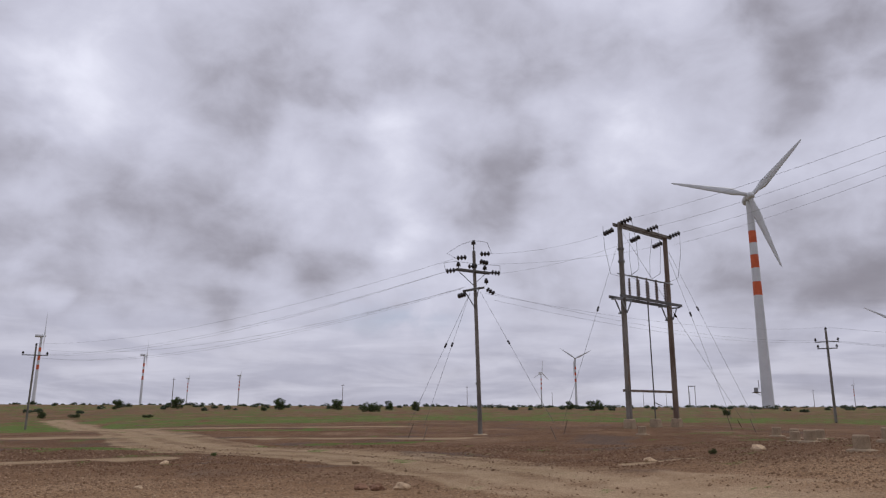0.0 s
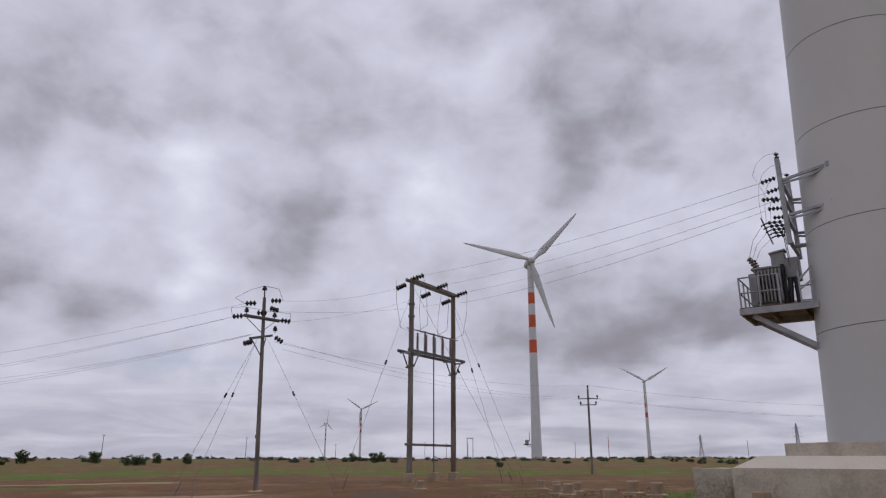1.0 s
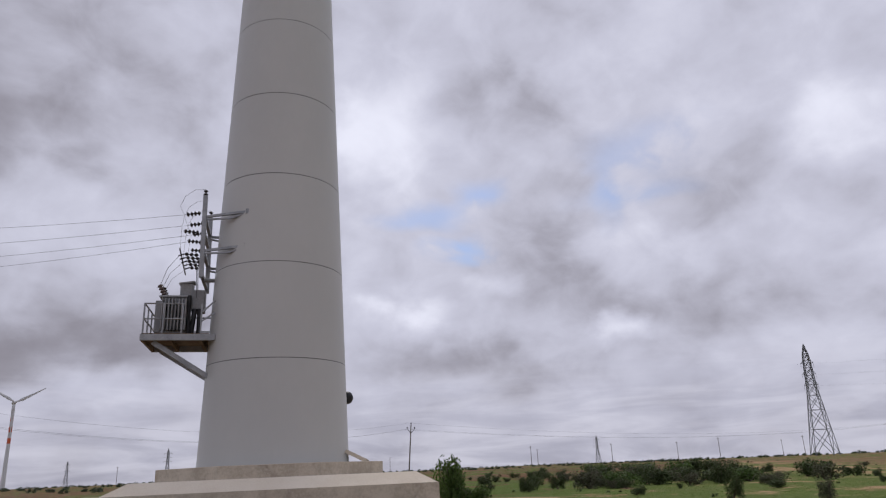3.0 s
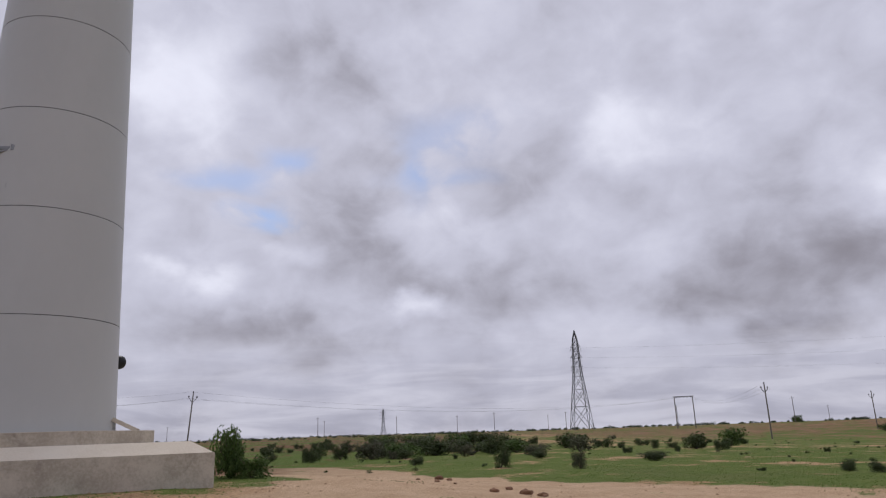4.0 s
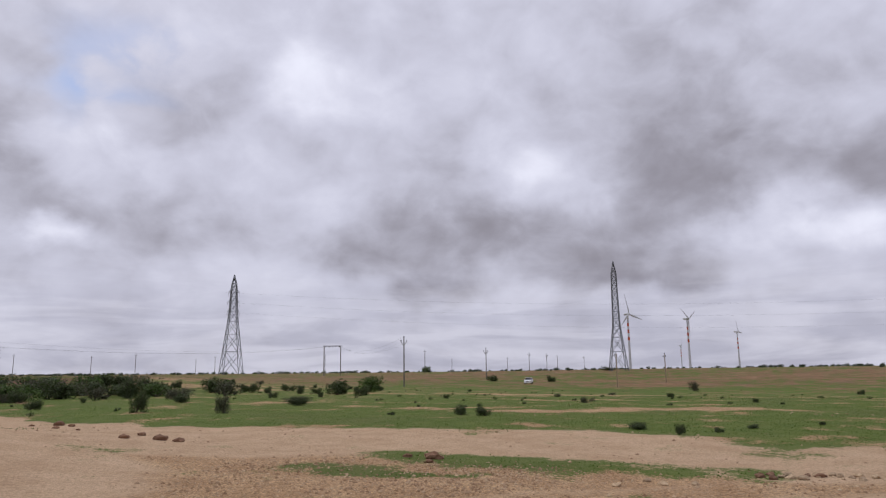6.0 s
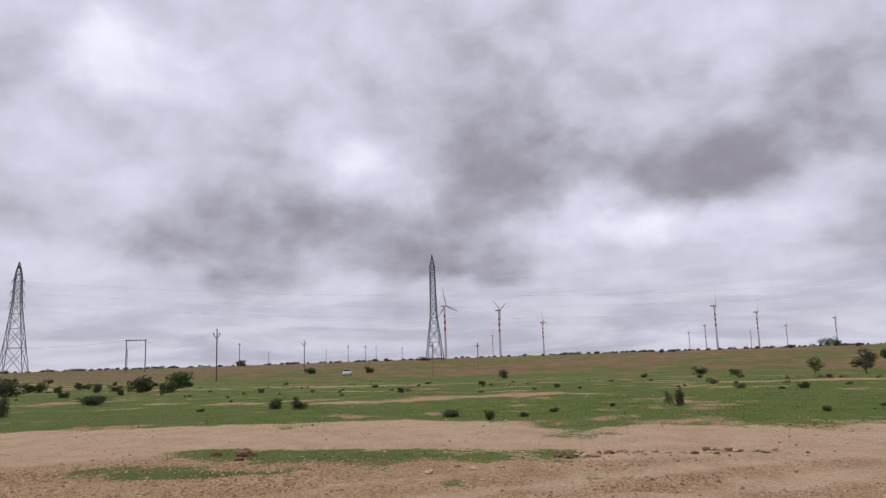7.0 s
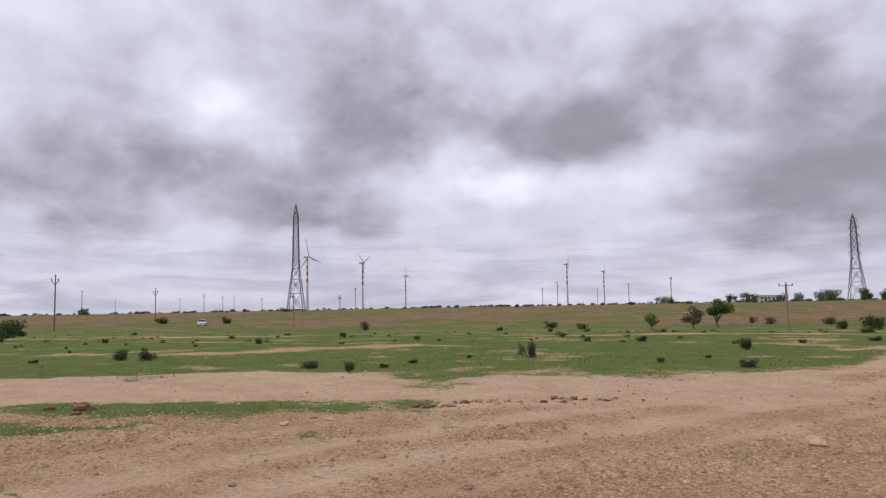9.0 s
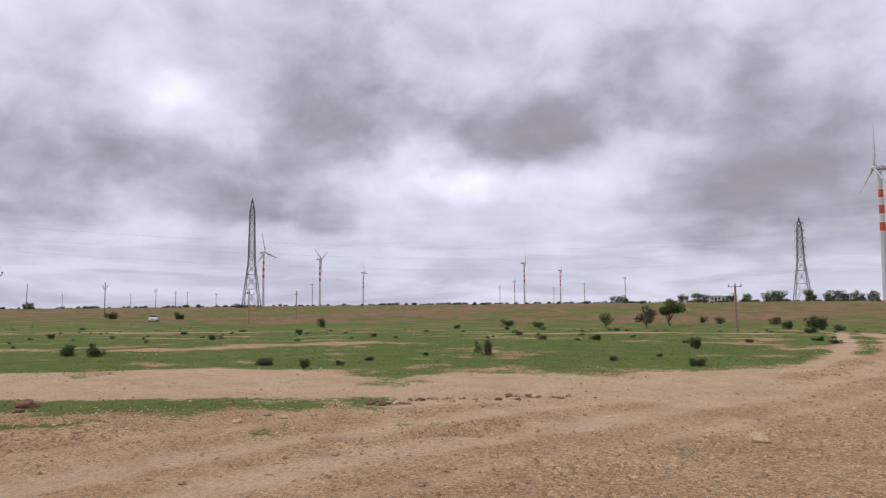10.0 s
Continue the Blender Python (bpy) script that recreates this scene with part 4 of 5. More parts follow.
# ---- transformer platform carried by the near tower ----
T_M = Matrix.Translation(T_CENTRE) @ Matrix.Rotation(radians(TOWER_AZ - 0.6 + 90 + 90), 4, "Z")


def platform():
    t = thing("transformer_platform", T_M, "rusty steel platform with grey railings bracketed to the tower", "platform")
    z = 5.62
    part("deck", Build().box((1.75, 1.9, 0.03), Matrix.Translation((2.75, 0, z))), M_rustplate, t)
    for y in (-0.95, 0.95):
        part("deck_beam", Build().bar((1.7, y, z - 0.10), (3.65, y, z - 0.10), 0.09, 0.17), M_galv, t)
    for x in (2.1, 2.9, 3.6):
        part("cross_beam", Build().bar((x, -0.92, z - 0.12), (x, 0.92, z - 0.12), 0.08, 0.14), M_rustplate, t)
    for y in (-0.75, 0.75):
        part("diagonal_strut", Build().bar((3.35, y, z - 0.2), (1.82, y * 0.8, z - 1.17), 0.10, 0.13), M_galv, t)
    posts = [(3.6, 0.93), (3.6, 0.3), (3.6, -0.3), (3.6, -0.93), (3.1, 0.93), (2.6, 0.93), (2.1, 0.93), (3.1, -0.93), (2.3, -0.93)]
    for x, y in posts:
        part("rail_post", Build().bar((x, y, z), (x, y, z + 0.85), 0.04, 0.04), M_galv, t)
    for k in (0.42, 0.85):
        part("handrail", Build().tube((3.6, -0.93, z + k), (3.6, 0.93, z + k), 0.022, n=6), M_galv, t)
        part("handrail", Build().tube((3.6, 0.93, z + k), (2.55, 0.93, z + k), 0.022, n=6), M_galv, t)
        part("handrail", Build().tube((3.6, -0.93, z + k), (2.0, -0.93, z + k), 0.022, n=6), M_galv, t)
    part("handrail", Build().bar((2.1, 0.93, z + 0.6), (1.75, 0.93, z + 0.95), 0.04, 0.04).bar((2.1, 0.93, z + 0.35), (1.75, 0.93, z + 0.6), 0.04, 0.04), M_galv, t)
    return t


def transformer():
    m = T_M @ Matrix.Translation((2.85, -0.05, 5.635))
    t = thing("transformer", m, "grey finned oil transformer standing on the steel platform", "transformer")
    part("tank", Build().box((0.72, 0.85, 1.05), Matrix.Translation((0.05, 0, 0.62)), 1, 0.03), M_tank, t)
    part("skid", Build().box((0.8, 0.5, 0.1), Matrix.Translation((0.05, 0, 0.05))), M_darkgalv, t)
    part("lid", Build().box((0.86, 0.98, 0.06), Matrix.Translation((0.05, 0, 1.17)), 1, 0.015), M_tank, t)
    for s in (-1, 1):
        for k in range(8):
            part("cooling_fin", Build().box((0.035, 0.22, 0.92), Matrix.Translation((-0.27 + 0.09 * k, s * 0.55, 0.62)), 1, 0.01), M_tank, t)
    for k in range(6):
        part("cooling_fin", Build().box((0.16, 0.035, 0.92), Matrix.Translation((0.51, -0.3 + 0.12 * k, 0.62)), 1, 0.01), M_tank, t)
    part("conservator", Build().box((0.36, 0.30, 0.40), Matrix.Translation((-0.22, 0.1, 1.42)), 1, 0.02), M_tank, t)
    part("conservator_cap", Build().box((0.44, 0.38, 0.04), Matrix.Translation((-0.22, 0.1, 1.64)) @ Matrix.Rotation(0.15, 4, "Y")), M_tank, t)
    part("cable_box", Build().box((0.36, 0.5, 0.62), Matrix.Translation((-0.55, 0.0, 1.12)), 1, 0.02), M_tank, t)
    part("cable_bundle", Build().tube((-0.48, 0.25, 0.85), (-0.42, 0.3, 0.05), 0.07, n=7).tube((-0.6, 0.25, 0.85), (-0.62, 0.32, 0.05), 0.06, n=7).tube((-0.33, 0.45, 1.2), (-0.36, 0.48, 0.1), 0.06, n=7), M_black, t, "black drooping cables")
    for y, lean in ((0.3, 0.35), (0.0, 0.15), (-0.3, 0.35)):
        b = Build()
        p, q = Vector((0.32, y, 1.18)), Vector((0.42 + lean * 0.3, y * 1.1, 1.55))
        m2 = (q - p).to_track_quat("Z", "X").to_matrix().to_4x4()
        for k in range(5):
            b.lathe([(0.05, 0), (0.09, 0.03), (0.05, 0.07)], 9, Matrix.Translation(p.lerp(q, k / 5)) @ m2)
        part("bushing", b, M_redporc if y == 0.3 else M_porcelain, t, smooth=True)
    return t


def switch_mast():
    t = thing("switch_mast", T_M, "grey steel mast with insulators and fuse switches beside the tower", "switchgear")
    x0, z0, z1 = 2.2, 7.25, 9.74
    for y in (0.9, -0.9):
        part("mast_post", Build().bar((x0 - 0.02, y, z0), (x0, y, z1), 0.16, 0.12), M_galv, t)
        part("top_bushing", discs(Build(), (x0, y, z1), (x0, y, z1 + 0.2), 2, 0.07), M_porcelain, t, smooth=True)
        for z in (9.08, 8.04):
            b = Build()
            sx, sy = (0.95, 1.50) if y > 0 else (1.45, -1.05)
            tip = Vector((sx, sy, z))
            a = Vector((x0, y, z))
            mid = a.lerp(tip, 0.62) - Vector((0, 0, 0.14))
            b.bar(a, tip, 0.06, 0.07).bar(a - Vector((0, 0, 0.08)), mid, 0.05, 0.05).bar(mid, tip - Vector((0, 0, 0.03)), 0.05, 0.05)
            part("wall_bracket", b, M_galv, t)
            part("bracket_pad", Build().box((0.12, 0.12, 0.14), Matrix.Translation(tip)), M_galv, t)
    for z in (9.15, 8.65, 8.1, 7.4):
        part("cross_channel", Build().bar((x0, -0.95, z), (x0, 0.95, z), 0.09, 0.10), M_galv, t)
    part("stub_pipe", Build().tube((1.75, 0.2, 7.35), (x0, 0.2, 7.35), 0.06, n=8), M_galv, t)
    for y in (0.9, 0.0, -0.9):
        part("strain_insulator", discs(Build(), (x0 + 0.1, y, 9.2), (x0 + 0.5, y, 9.13), 4, 0.075), M_porcelain, t, smooth=True)
        part("arrester", discs(Build(), (x0 + 0.12, y - 0.1, 8.62), (x0 + 0.55, y - 0.1, 8.66), 4, 0.07), M_porcelain, t, smooth=True)
    for k, y in enumerate((0.75, 0.4, 0.05, -0.3, -0.65)):
        b = discs(Build(), (x0 + 0.1, y, 7.95), (x0 + 0.5, y, 7.98), 3, 0.06)
        part("fuse_holder", b.tube((x0 + 0.5, y, 7.98), (x0 + 0.66, y, 7.92), 0.02, n=5), M_porcelain, t)
    part("fuse_bar", Build().tube((x0 + 0.62, 0.85, 8.12), (x0 + 0.62, -0.75, 7.78), 0.022, n=6), M_galv, t)
    j = Build()
    for y in (0.9, 0.0, -0.9):
        j = Build().path([Vector((x0, y, 9.95)), Vector((x0 + 0.3, y, 9.92)), Vector((x0 + 0.55, y, 9.72)), Vector((x0 + 0.68, y, 9.4)), Vector((x0 + 0.55, y, 9.1)), Vector((x0 + 0.6, y, 8.66)), Vector((x0 + 0.62, y * 0.8, 8.0))], 0.005, 4)
        part("jumper_wire", j, M_wire, t)
        j = Build().path([Vector((x0 + 0.62, y * 0.8, 7.95)), Vector((x0 + 0.95, y * 0.6, 7.6)), Vector((x0 + 1.15, y * 0.4, 7.1)), Vector((3.3, y * 0.35, 7.2))], 0.006, 4)
        part("jumper_wire", j, M_wire, t)
    for y in (0.25, -0.1):
        j = Build().path([Vector((x0 + 0.2, y, 7.9)), Vector((x0 + 0.15, y, 7.0)), Vector((2.35, y, 6.8))], 0.014, 4)
        part("jumper_wire", j, M_wire, t)
    return t


platform()
transformer()
switch_mast()
for k, y in enumerate((0.9, 0.0, -0.9)):
    x = (-H_HALF - 0.2, 0.1, H_HALF + 0.15)[k]
    wire(on_h(x, -0.95, H_TOP + 0.06), T_M @ Vector((2.7, y, 9.13)), 0.25)
wire(on_h(H_HALF + 0.15, -0.4, H_TOP - 0.6), T_M @ Vector((2.9, -0.95, 8.9)), 0.3)
for k, q in enumerate(((1.1, 0, 9.98), (1.62, 0, 8.85), (0.95, 0.4, 9.45))):
    x = (-H_HALF - 0.2, 0.1, H_HALF + 0.15)[k]
    wire(on_h(x, 0.95, H_TOP - 0.5), on_p1(*q), 0.25)

# ---- other poles ----
def wood_pole(az, d, h, arms=((0.35, 1.2), (1.1, 1.5)), heading=0.0, lean=(0.0, 0.0), r=0.13, dress=True, mt=None, label="slim weathered power pole with a cross arm"):
    p = spot(az, d)
    t = thing("power_pole", frame_of(p, heading), label, "power pole", "poles on the plain")
    top = Vector((lean[0] * h, lean[1] * h, h))
    part("shaft", Build().tube((0, 0, -0.3), top, r, r * 0.75, 8), mt or M_pole, t)
    for drop, length in arms:
        c = top * (1 - drop / h)
        part("cross_arm", Build().bar(c - Vector((length / 2, -0.1, 0)), c + Vector((length / 2, 0.1, 0)), 0.10, 0.10), M_darkgalv, t)
        if dress:
            for s in (-1, 1):
                e = c + Vector((s * length * 0.46, 0.1, 0.05))
                part("insulator", pin(Build(), e, 0.34, 0.14), M_porcelain, t, smooth=True)
    if dress:
        part("insulator", pin(Build(), top, 0.34, 0.14), M_porcelain, t, smooth=True)
    return t, p + Matrix.Rotation(radians(heading + 90), 3, "Z") @ top


def v_pole(az, d, h, heading, wide=1.3, lean=0.0):
    """Pole with an upturned V arm."""
    p = spot(az, d)
    t = thing("power_pole", frame_of(p, heading) @ Matrix.Rotation(radians(lean), 4, "Y"), ("leaning" if lean else "slim") + " grey power pole with an upturned V-shaped arm", "power pole", "poles on the plain")
    part("shaft", Build().tube((0, 0, -0.3), (0, 0, h), 0.14, 0.10, 8), M_pole, t)
    b = Build()
    for s in (-1, 1):
        b.bar((0, 0.1, h - 1.5), (s * wide / 2, 0.1, h - 0.75), 0.09, 0.09)
        part("insulator", pin(Build(), (s * wide / 2, 0.1, h - 0.75), 0.36, 0.15), M_porcelain, t, smooth=True)
    part("v_arm", b, M_darkgalv, t)
    part("insulator", pin(Build(), (0, 0, h), 0.36, 0.15), M_porcelain, t, smooth=True)
    return t, p + Vector((0, 0, h))


_, TOP2 = wood_pole(-28.6, 84, 9.5, ((1.2, 2.3), (1.9, 1.9)), 55, (0.0, 0.0), 0.15, label="dark power pole with two cross arms and insulators")
_, TOPL = wood_pole(30.3, 93, 9.2, ((1.0, 2.6),), 120, (0.0, 0.08), 0.13, label="leaning dark power pole with one wide cross arm")
_, TOP3 = v_pole(-61.3, 128, 8.6, -61.3 - 90, lean=4.0)
_, TOP4 = v_pole(-105.4, 138, 9.4, -160)
_, TOP6 = wood_pole(-160.62, 137, 7.8, ((0.25, 2.4),), -90, (0, 0), 0.24, label="stout pale concrete pole with one cross arm", mt=M_stub)
wood_pole(-126.05, 190, 7.2, ((0.7, 1.4),), -100, (0, 0), 0.14, mt=M_stub, label="pale concrete power pole with a short arm")
wood_pole(-122.38, 163, 7.4, ((0.5, 1.5),), -100, (0, 0), 0.15, mt=M_stub, label="pale concrete power pole with a short arm")
for az, d, h in ((-112.07, 200, 8.6), (-119.9, 430, 8), (-115.55, 330, 8), (-116.95, 360, 8)):
    v_pole(az, d, h, az - 55)
# bare distant poles: bearing, distance, height
for az, d, h in ((20.9, 245, 9), (8.1, 305, 9), (-1.9, 320, 9), (-15.7, 390, 9), (-40.0, 400, 9), (-59.9, 440, 9), (-71.0, 320, 9), (-71.5, 360, 8.4), (-77.2, 340, 9), (-82.04, 370, 9),
                 (-85.0, 330, 9), (-89.25, 440, 9), (-90.65, 370, 9), (-107.1, 270, 8.6), (-109.3, 450, 8.5), (-113.8, 440, 8.5), (-117.8, 400, 8.5), (-8.7, 420, 8.5), (-17.4, 420, 9), (-27.5, 420, 9)):
    wood_pole(az, d, h, ((0.5, 1.3),), az + 70, (0, 0), 0.13, False, label="far thin power pole on the plain")


def gantry(az0, az1, d, h):
    a, b = spot(az0, d), spot(az1, d)
    c = (a + b) / 2
    t = thing("double_pole_structure", Matrix.Translation(c) @ Matrix.Rotation(math.atan2((b - a).y, (b - a).x), 4, "Z"), "plain double-pole gantry with a top beam and insulators", "power pole", "poles on the plain")
    half = (b - a).length / 2
    for s in (-1, 1):
        part("pole_leg", Build().tube((s * half, 0, -0.5), (s * half, 0, h), 0.18, 0.15, 8), M_pole, t)
    for y in (-0.2, 0.2):
        part("top_beam", Build().bar((-half - 0.4, y, h), (half + 0.4, y, h), 0.10, 0.2), M_darkgalv, t)
    for k in range(5):
        x = -half * 0.8 + half * 0.4 * k
        part("insulator", discs(Build(), (x, 0.1, h - 0.1), (x + 0.1, 0.6, h - 0.35), 3, 0.16), M_porcelain, t, smooth=True)
    part("cable_drop", Build().tube((-half + 0.35, 0, 0), (-half + 0.35, 0, h * 0.72), 0.09, n=6), M_darkgalv, t)
    return t


gantry(-98.98, -100.3, 238, 9.8)
gantry(-19.05, -19.5, 345, 9.6)


def small_platform():
    """Transformer on a side bracket of the banded turbine."""
    c = spot(-24.5, 279)
    side = toward(-24.5 + 90)
    t = thing("transformer_platform", Matrix.Translation(c) @ Matrix.Rotation(radians(-24.5 + 180), 4, "Z"), "small transformer platform bracketed to the banded turbine tower", "platform")
    part("deck", Build().box((2.8, 2.4, 0.3), Matrix.Translation((3.5, 0, 5.4))), M_rustplate, t)
    part("tank", Build().box((1.4, 1.3, 1.6), Matrix.Translation((3.6, 0, 6.35)), 1, 0.05), M_tank, t)
    part("mast_post", Build().bar((2.6, 0.8, 6.8), (2.6, 0.8, 9.8), 0.2, 0.2).bar((2.6, -0.8, 6.8), (2.6, -0.8, 9.6), 0.2, 0.2), M_darkgalv, t)
    part("diagonal_strut", Build().bar((4.0, 0, 5.3), (1.9, 0, 4.4), 0.16, 0.16), M_galv, t)
    return t


small_platform()

# long conductors
for dx, dz in ((-1.0, -1.1), (1.0, -1.1), (0.0, 0.35)):
    o = Vector((dx * 0.6, dx * 0.8, dz))
    wire(on_p1(1.45 if dx else 0.9, 0.7, 7.8 if dx < 1 else 7.4), TOP2 + o, 0.9, 0.006)
    wire(on_p1(-1.6 if dx else -0.95, 0, 8.9 if dx else 9.68), TOPL + o * 0.9, 1.3, 0.006)
    wire(on_p1(-0.6, dx * 0.4, 8.0), TOPL + o * 0.7 - Vector((0, 0, 0.5)), 1.6, 0.006)
    wire(TOP2 + o, TOP3 + o * Vector((1, 1, 0.7)), 2.2, 0.009)
    wire(TOP3 + o * 0.8, spot(-99.6, 238) + Vector((dx * 1.5, 0, 9.7)), 3.2, 0.009)
    wire(TOP4 + o * 0.8, spot(-100.2, 238) + Vector((dx * 1.5, 0, 9.6)), 2.2, 0.009)
for k in range(3):
    for s in (-1, 1):
        a = PY1.matrix_basis @ Vector((s * 3.0, 0, 35 * (0.66 + 0.10 * k) - 1.5))
        b = PY3.matrix_basis @ Vector((s * 4.5, 0, 35 * (0.60 + 0.12 * k) - 1.5))
        wire(a, b, 8.0, 0.006, "long far power line conductor between lattice pylons")


# ---- stones ----
def rock_mesh(seed, material):
    bm = bmesh.new()
    bmesh.ops.create_icosphere(bm, subdivisions=2, radius=0.5)
    o = Vector((seed * 3.7, seed * 1.3, 0))
    for v in bm.verts:
        k = 1 + 0.55 * noise.noise(v.co * 1.8 + o) + 0.2 * noise.noise(v.co * 5 + o)
        v.co = Vector((v.co.x * 1.15, v.co.y * 0.85, v.co.z * 0.62)) * k
    me = bpy.data.meshes.new("stone")
    bm.to_mesh(me)
    bm.free()
    me.materials.append(material)
    return me


PALE_ROCKS = [rock_mesh(k, M_stone) for k in range(4)]
DARK_ROCKS = [rock_mesh(k + 7, M_darkstone) for k in range(3)]
rocks = random.Random(11)


def stone(x, y, size, dark=False, label="", group=""):
    ob = new("stone", rocks.choice(DARK_ROCKS if dark else PALE_ROCKS))
    ob.matrix_basis = Matrix.Translation((x, y, gz(x, y) + size * 0.12)) @ Matrix.Rotation(rocks.uniform(0, 6.28), 4, "Z") @ Matrix.Diagonal((size, size, size * rocks.uniform(0.8, 1.1), 1))
    return tagged(ob, label or ("dark red-brown clod lying on the soil" if dark else "pale sandy stone lying on the soil"), "stone", group)


stone(3.5, -7.8, 0.19, label="pale angular stone on the gravel")
stone(3.1, -8.9, 0.25, label="flat broad sandy stone half sunk in gravel")
stone(13.5, -4.3, 0.34, True, label="dark brown stone beside the grass strip")
stone(-1.0, 13.8, 0.32, label="pale rounded stone on red gravel")
stone(-1.45, 13.6, 0.28, True, label="dark angular stone on red gravel")
stone(-1.8, 13.7, 0.24, True, label="dark angular stone on red gravel")
for x, y, s in ((26.3, 4.5, 0.36), (18.9, 1.0, 0.32), (18.55, 0.55, 0.28), (18.8, 1.8, 0.24), (20.1, 1.5, 0.2), (13.9, -3.9, 0.18), (12.9, -4.0, 0.16), (25.6, 4.0, 0.2), (24.4, 4.9, 0.15), (21.5, 3.2, 0.14), (22.3, 3.9, 0.17), (19.6, 0.9, 0.13)):
    stone(x, y, s, True, group="clods on the clearing")
for k in range(44):
    t = rocks.random()
    x, y = 9.2 - 2.2 * t + rocks.gauss(0, 0.16), -8.35 - 2.6 * t + rocks.gauss(0, 0.16)
    stone(x, y, rocks.uniform(0.06, 0.17), rocks.random() < 0.3, group="rubble row beside the road")
for x, y, s in ((9.4, -5.8, 0.14), (6.4, -5.2, 0.08), (4.8, -4.9, 0.11), (6.6, -3.5, 0.08), (3.7, -8.9, 0.09), (9.1, -6.4, 0.15), (8.9, -6.8, 0.13), (9.5, -6.4, 0.12), (-2.6, 19.7, 0.2), (-7.7, 19.5, 0.24), (-5.8, 13.4, 0.14), (8.4, 19.9, 0.4), (5.2, 19.1, 0.3), (13.0, 25.7, 0.4)):
    stone(x, y, s, group="loose stones")

# ---- round concrete stubs in front of the foundation ----
def stub(x, y, h, r):
    h, r = h * 0.7, r * 0.82
    t = thing("concrete_stub", Matrix.Translation((x, y, gz(x, y))), "short round sandy concrete stub standing in the soil", "concrete stub", "concrete stubs by the foundation")
    part("column", Build().lathe([(r, -0.2), (r, h - 0.03), (r - 0.03, h)], 18), M_stub, t)
    part("collar", Build().lathe([(r * 1.9, -0.1), (r * 1.8, 0.03), (r * 1.1, 0.06)], 12), M_stub, t)


for x, y in ((13.8, 30.3), (14.1, 29.4), (14.4, 28.0), (9.3, 16.5), (11.7, 19.3), (11.8, 18.2), (10.9, 21.9), (13.1, 27.3), (8.9, 33.0), (10.4, 12.4)):
    stub(x, y, 0.52 if y < 25 else 0.55, 0.22)


# ---- shrubs and trees ----
def leaf_cloud(rng, lumps, count, size, flat=0.8):
    """Leaves as small folded quads, gathered round lumps (x, y, z, radius)."""
    b = Build()
    weights = [r ** 2 for *_, r in lumps]
    for x, y, z, r in rng.choices(lumps, weights, k=count):
        d = Vector((rng.gauss(0, 1), rng.gauss(0, 1), rng.gauss(0, 1))).normalized() * r * rng.uniform(0.35, 1.08) ** 0.6
        p = Vector((x, y, z)) + Vector((d.x, d.y, d.z * flat))
        if p.z < 0.01:
            p.z = rng.uniform(0.01, 0.08)
        n = (d.normalized() + Vector((rng.gauss(0, 0.6), rng.gauss(0, 0.6), rng.gauss(0.2, 0.6)))).normalized()
        a = n.orthogonal().normalized()
        a = (a * math.cos(rng.uniform(0, 6.28)) + n.cross(a) * math.sin(rng.uniform(0, 6.28))).normalized()
        c = n.cross(a)
        l, w2 = size * rng.uniform(0.7, 1.4), size * rng.uniform(0.28, 0.5)
        o = len(b.v)
        b.v += [p - a * l, p + c * w2 + n * w2 * 0.4, p + a * l, p - c * w2 + n * w2 * 0.4]
        b.f.append((o, o + 1, o + 2, o + 3))
    return b


def shrub_variant(seed, leaf, count, size, dry=False):
    """One unit shrub: height and half width about 1."""
    rng = random.Random(seed)
    t = thing("shrub", Matrix.Translation((0, 0, -50)), "dark green thorny shrub on the plain", "shrub", "shrubs on the plain")
    stems = Build()
    lumps = []
    for k in range(rng.randint(6, 9)):
        a, lean = rng.uniform(0, 6.28), rng.uniform(0.25, 0.9)
        h = rng.uniform(0.45, 0.82)
        mid = Vector((math.cos(a) * lean * 0.4, math.sin(a) * lean * 0.4, h * 0.5))
        top = Vector((math.cos(a) * lean * 0.8, math.sin(a) * lean * 0.8, h))
        stems.tube((0, 0, -0.08), mid, 0.028, 0.02, 5, False).tube(mid, top, 0.02, 0.006, 5, False)
        for s in range(2):
            e = top + Vector((rng.gauss(0, 0.2), rng.gauss(0, 0.2), rng.uniform(0.05, 0.2)))
            stems.tube(mid.lerp(top, 0.6), e, 0.01, 0.004, 4, False)
        lumps.append((*top, rng.uniform(0.16, 0.34)))
        lumps.append((*(mid * 1.35), rng.uniform(0.22, 0.38)))
        lumps.append((math.cos(a) * lean * 0.75, math.sin(a) * lean * 0.75, rng.uniform(0.12, 0.3), rng.uniform(0.18, 0.3)))
    part("woody_base", stems, M_bark, t)
    part("crown", leaf_cloud(rng, lumps, count, size), leaf, t)
    return t


SHRUBS = {
    ("s", True): [shrub_variant(k, M_leaf, 2600, 0.045) for k in (1, 2, 3)],
    ("s", False): [shrub_variant(k, M_leaf, 900, 0.075) for k in (4, 5, 6)],
    ("d", True): [shrub_variant(k, M_leaf_dry, 1700, 0.04) for k in (7, 8)],
    ("d", False): [shrub_variant(k, M_leaf_dry, 600, 0.07) for k in (9, 10)],
    ("f", True): [shrub_variant(k, M_leaf_fresh, 1800, 0.06) for k in (11, 12)],
    ("f", False): [shrub_variant(k, M_leaf_fresh, 800, 0.08) for k in (13, 14)],
}
SHRUB_LABEL = {"s": "dense dark green shrub growing on the plain", "d": "dry greyish thorn shrub growing on the plain", "f": "fresh green leafy bush growing on the plain"}
plants = random.Random(5)
used = set()


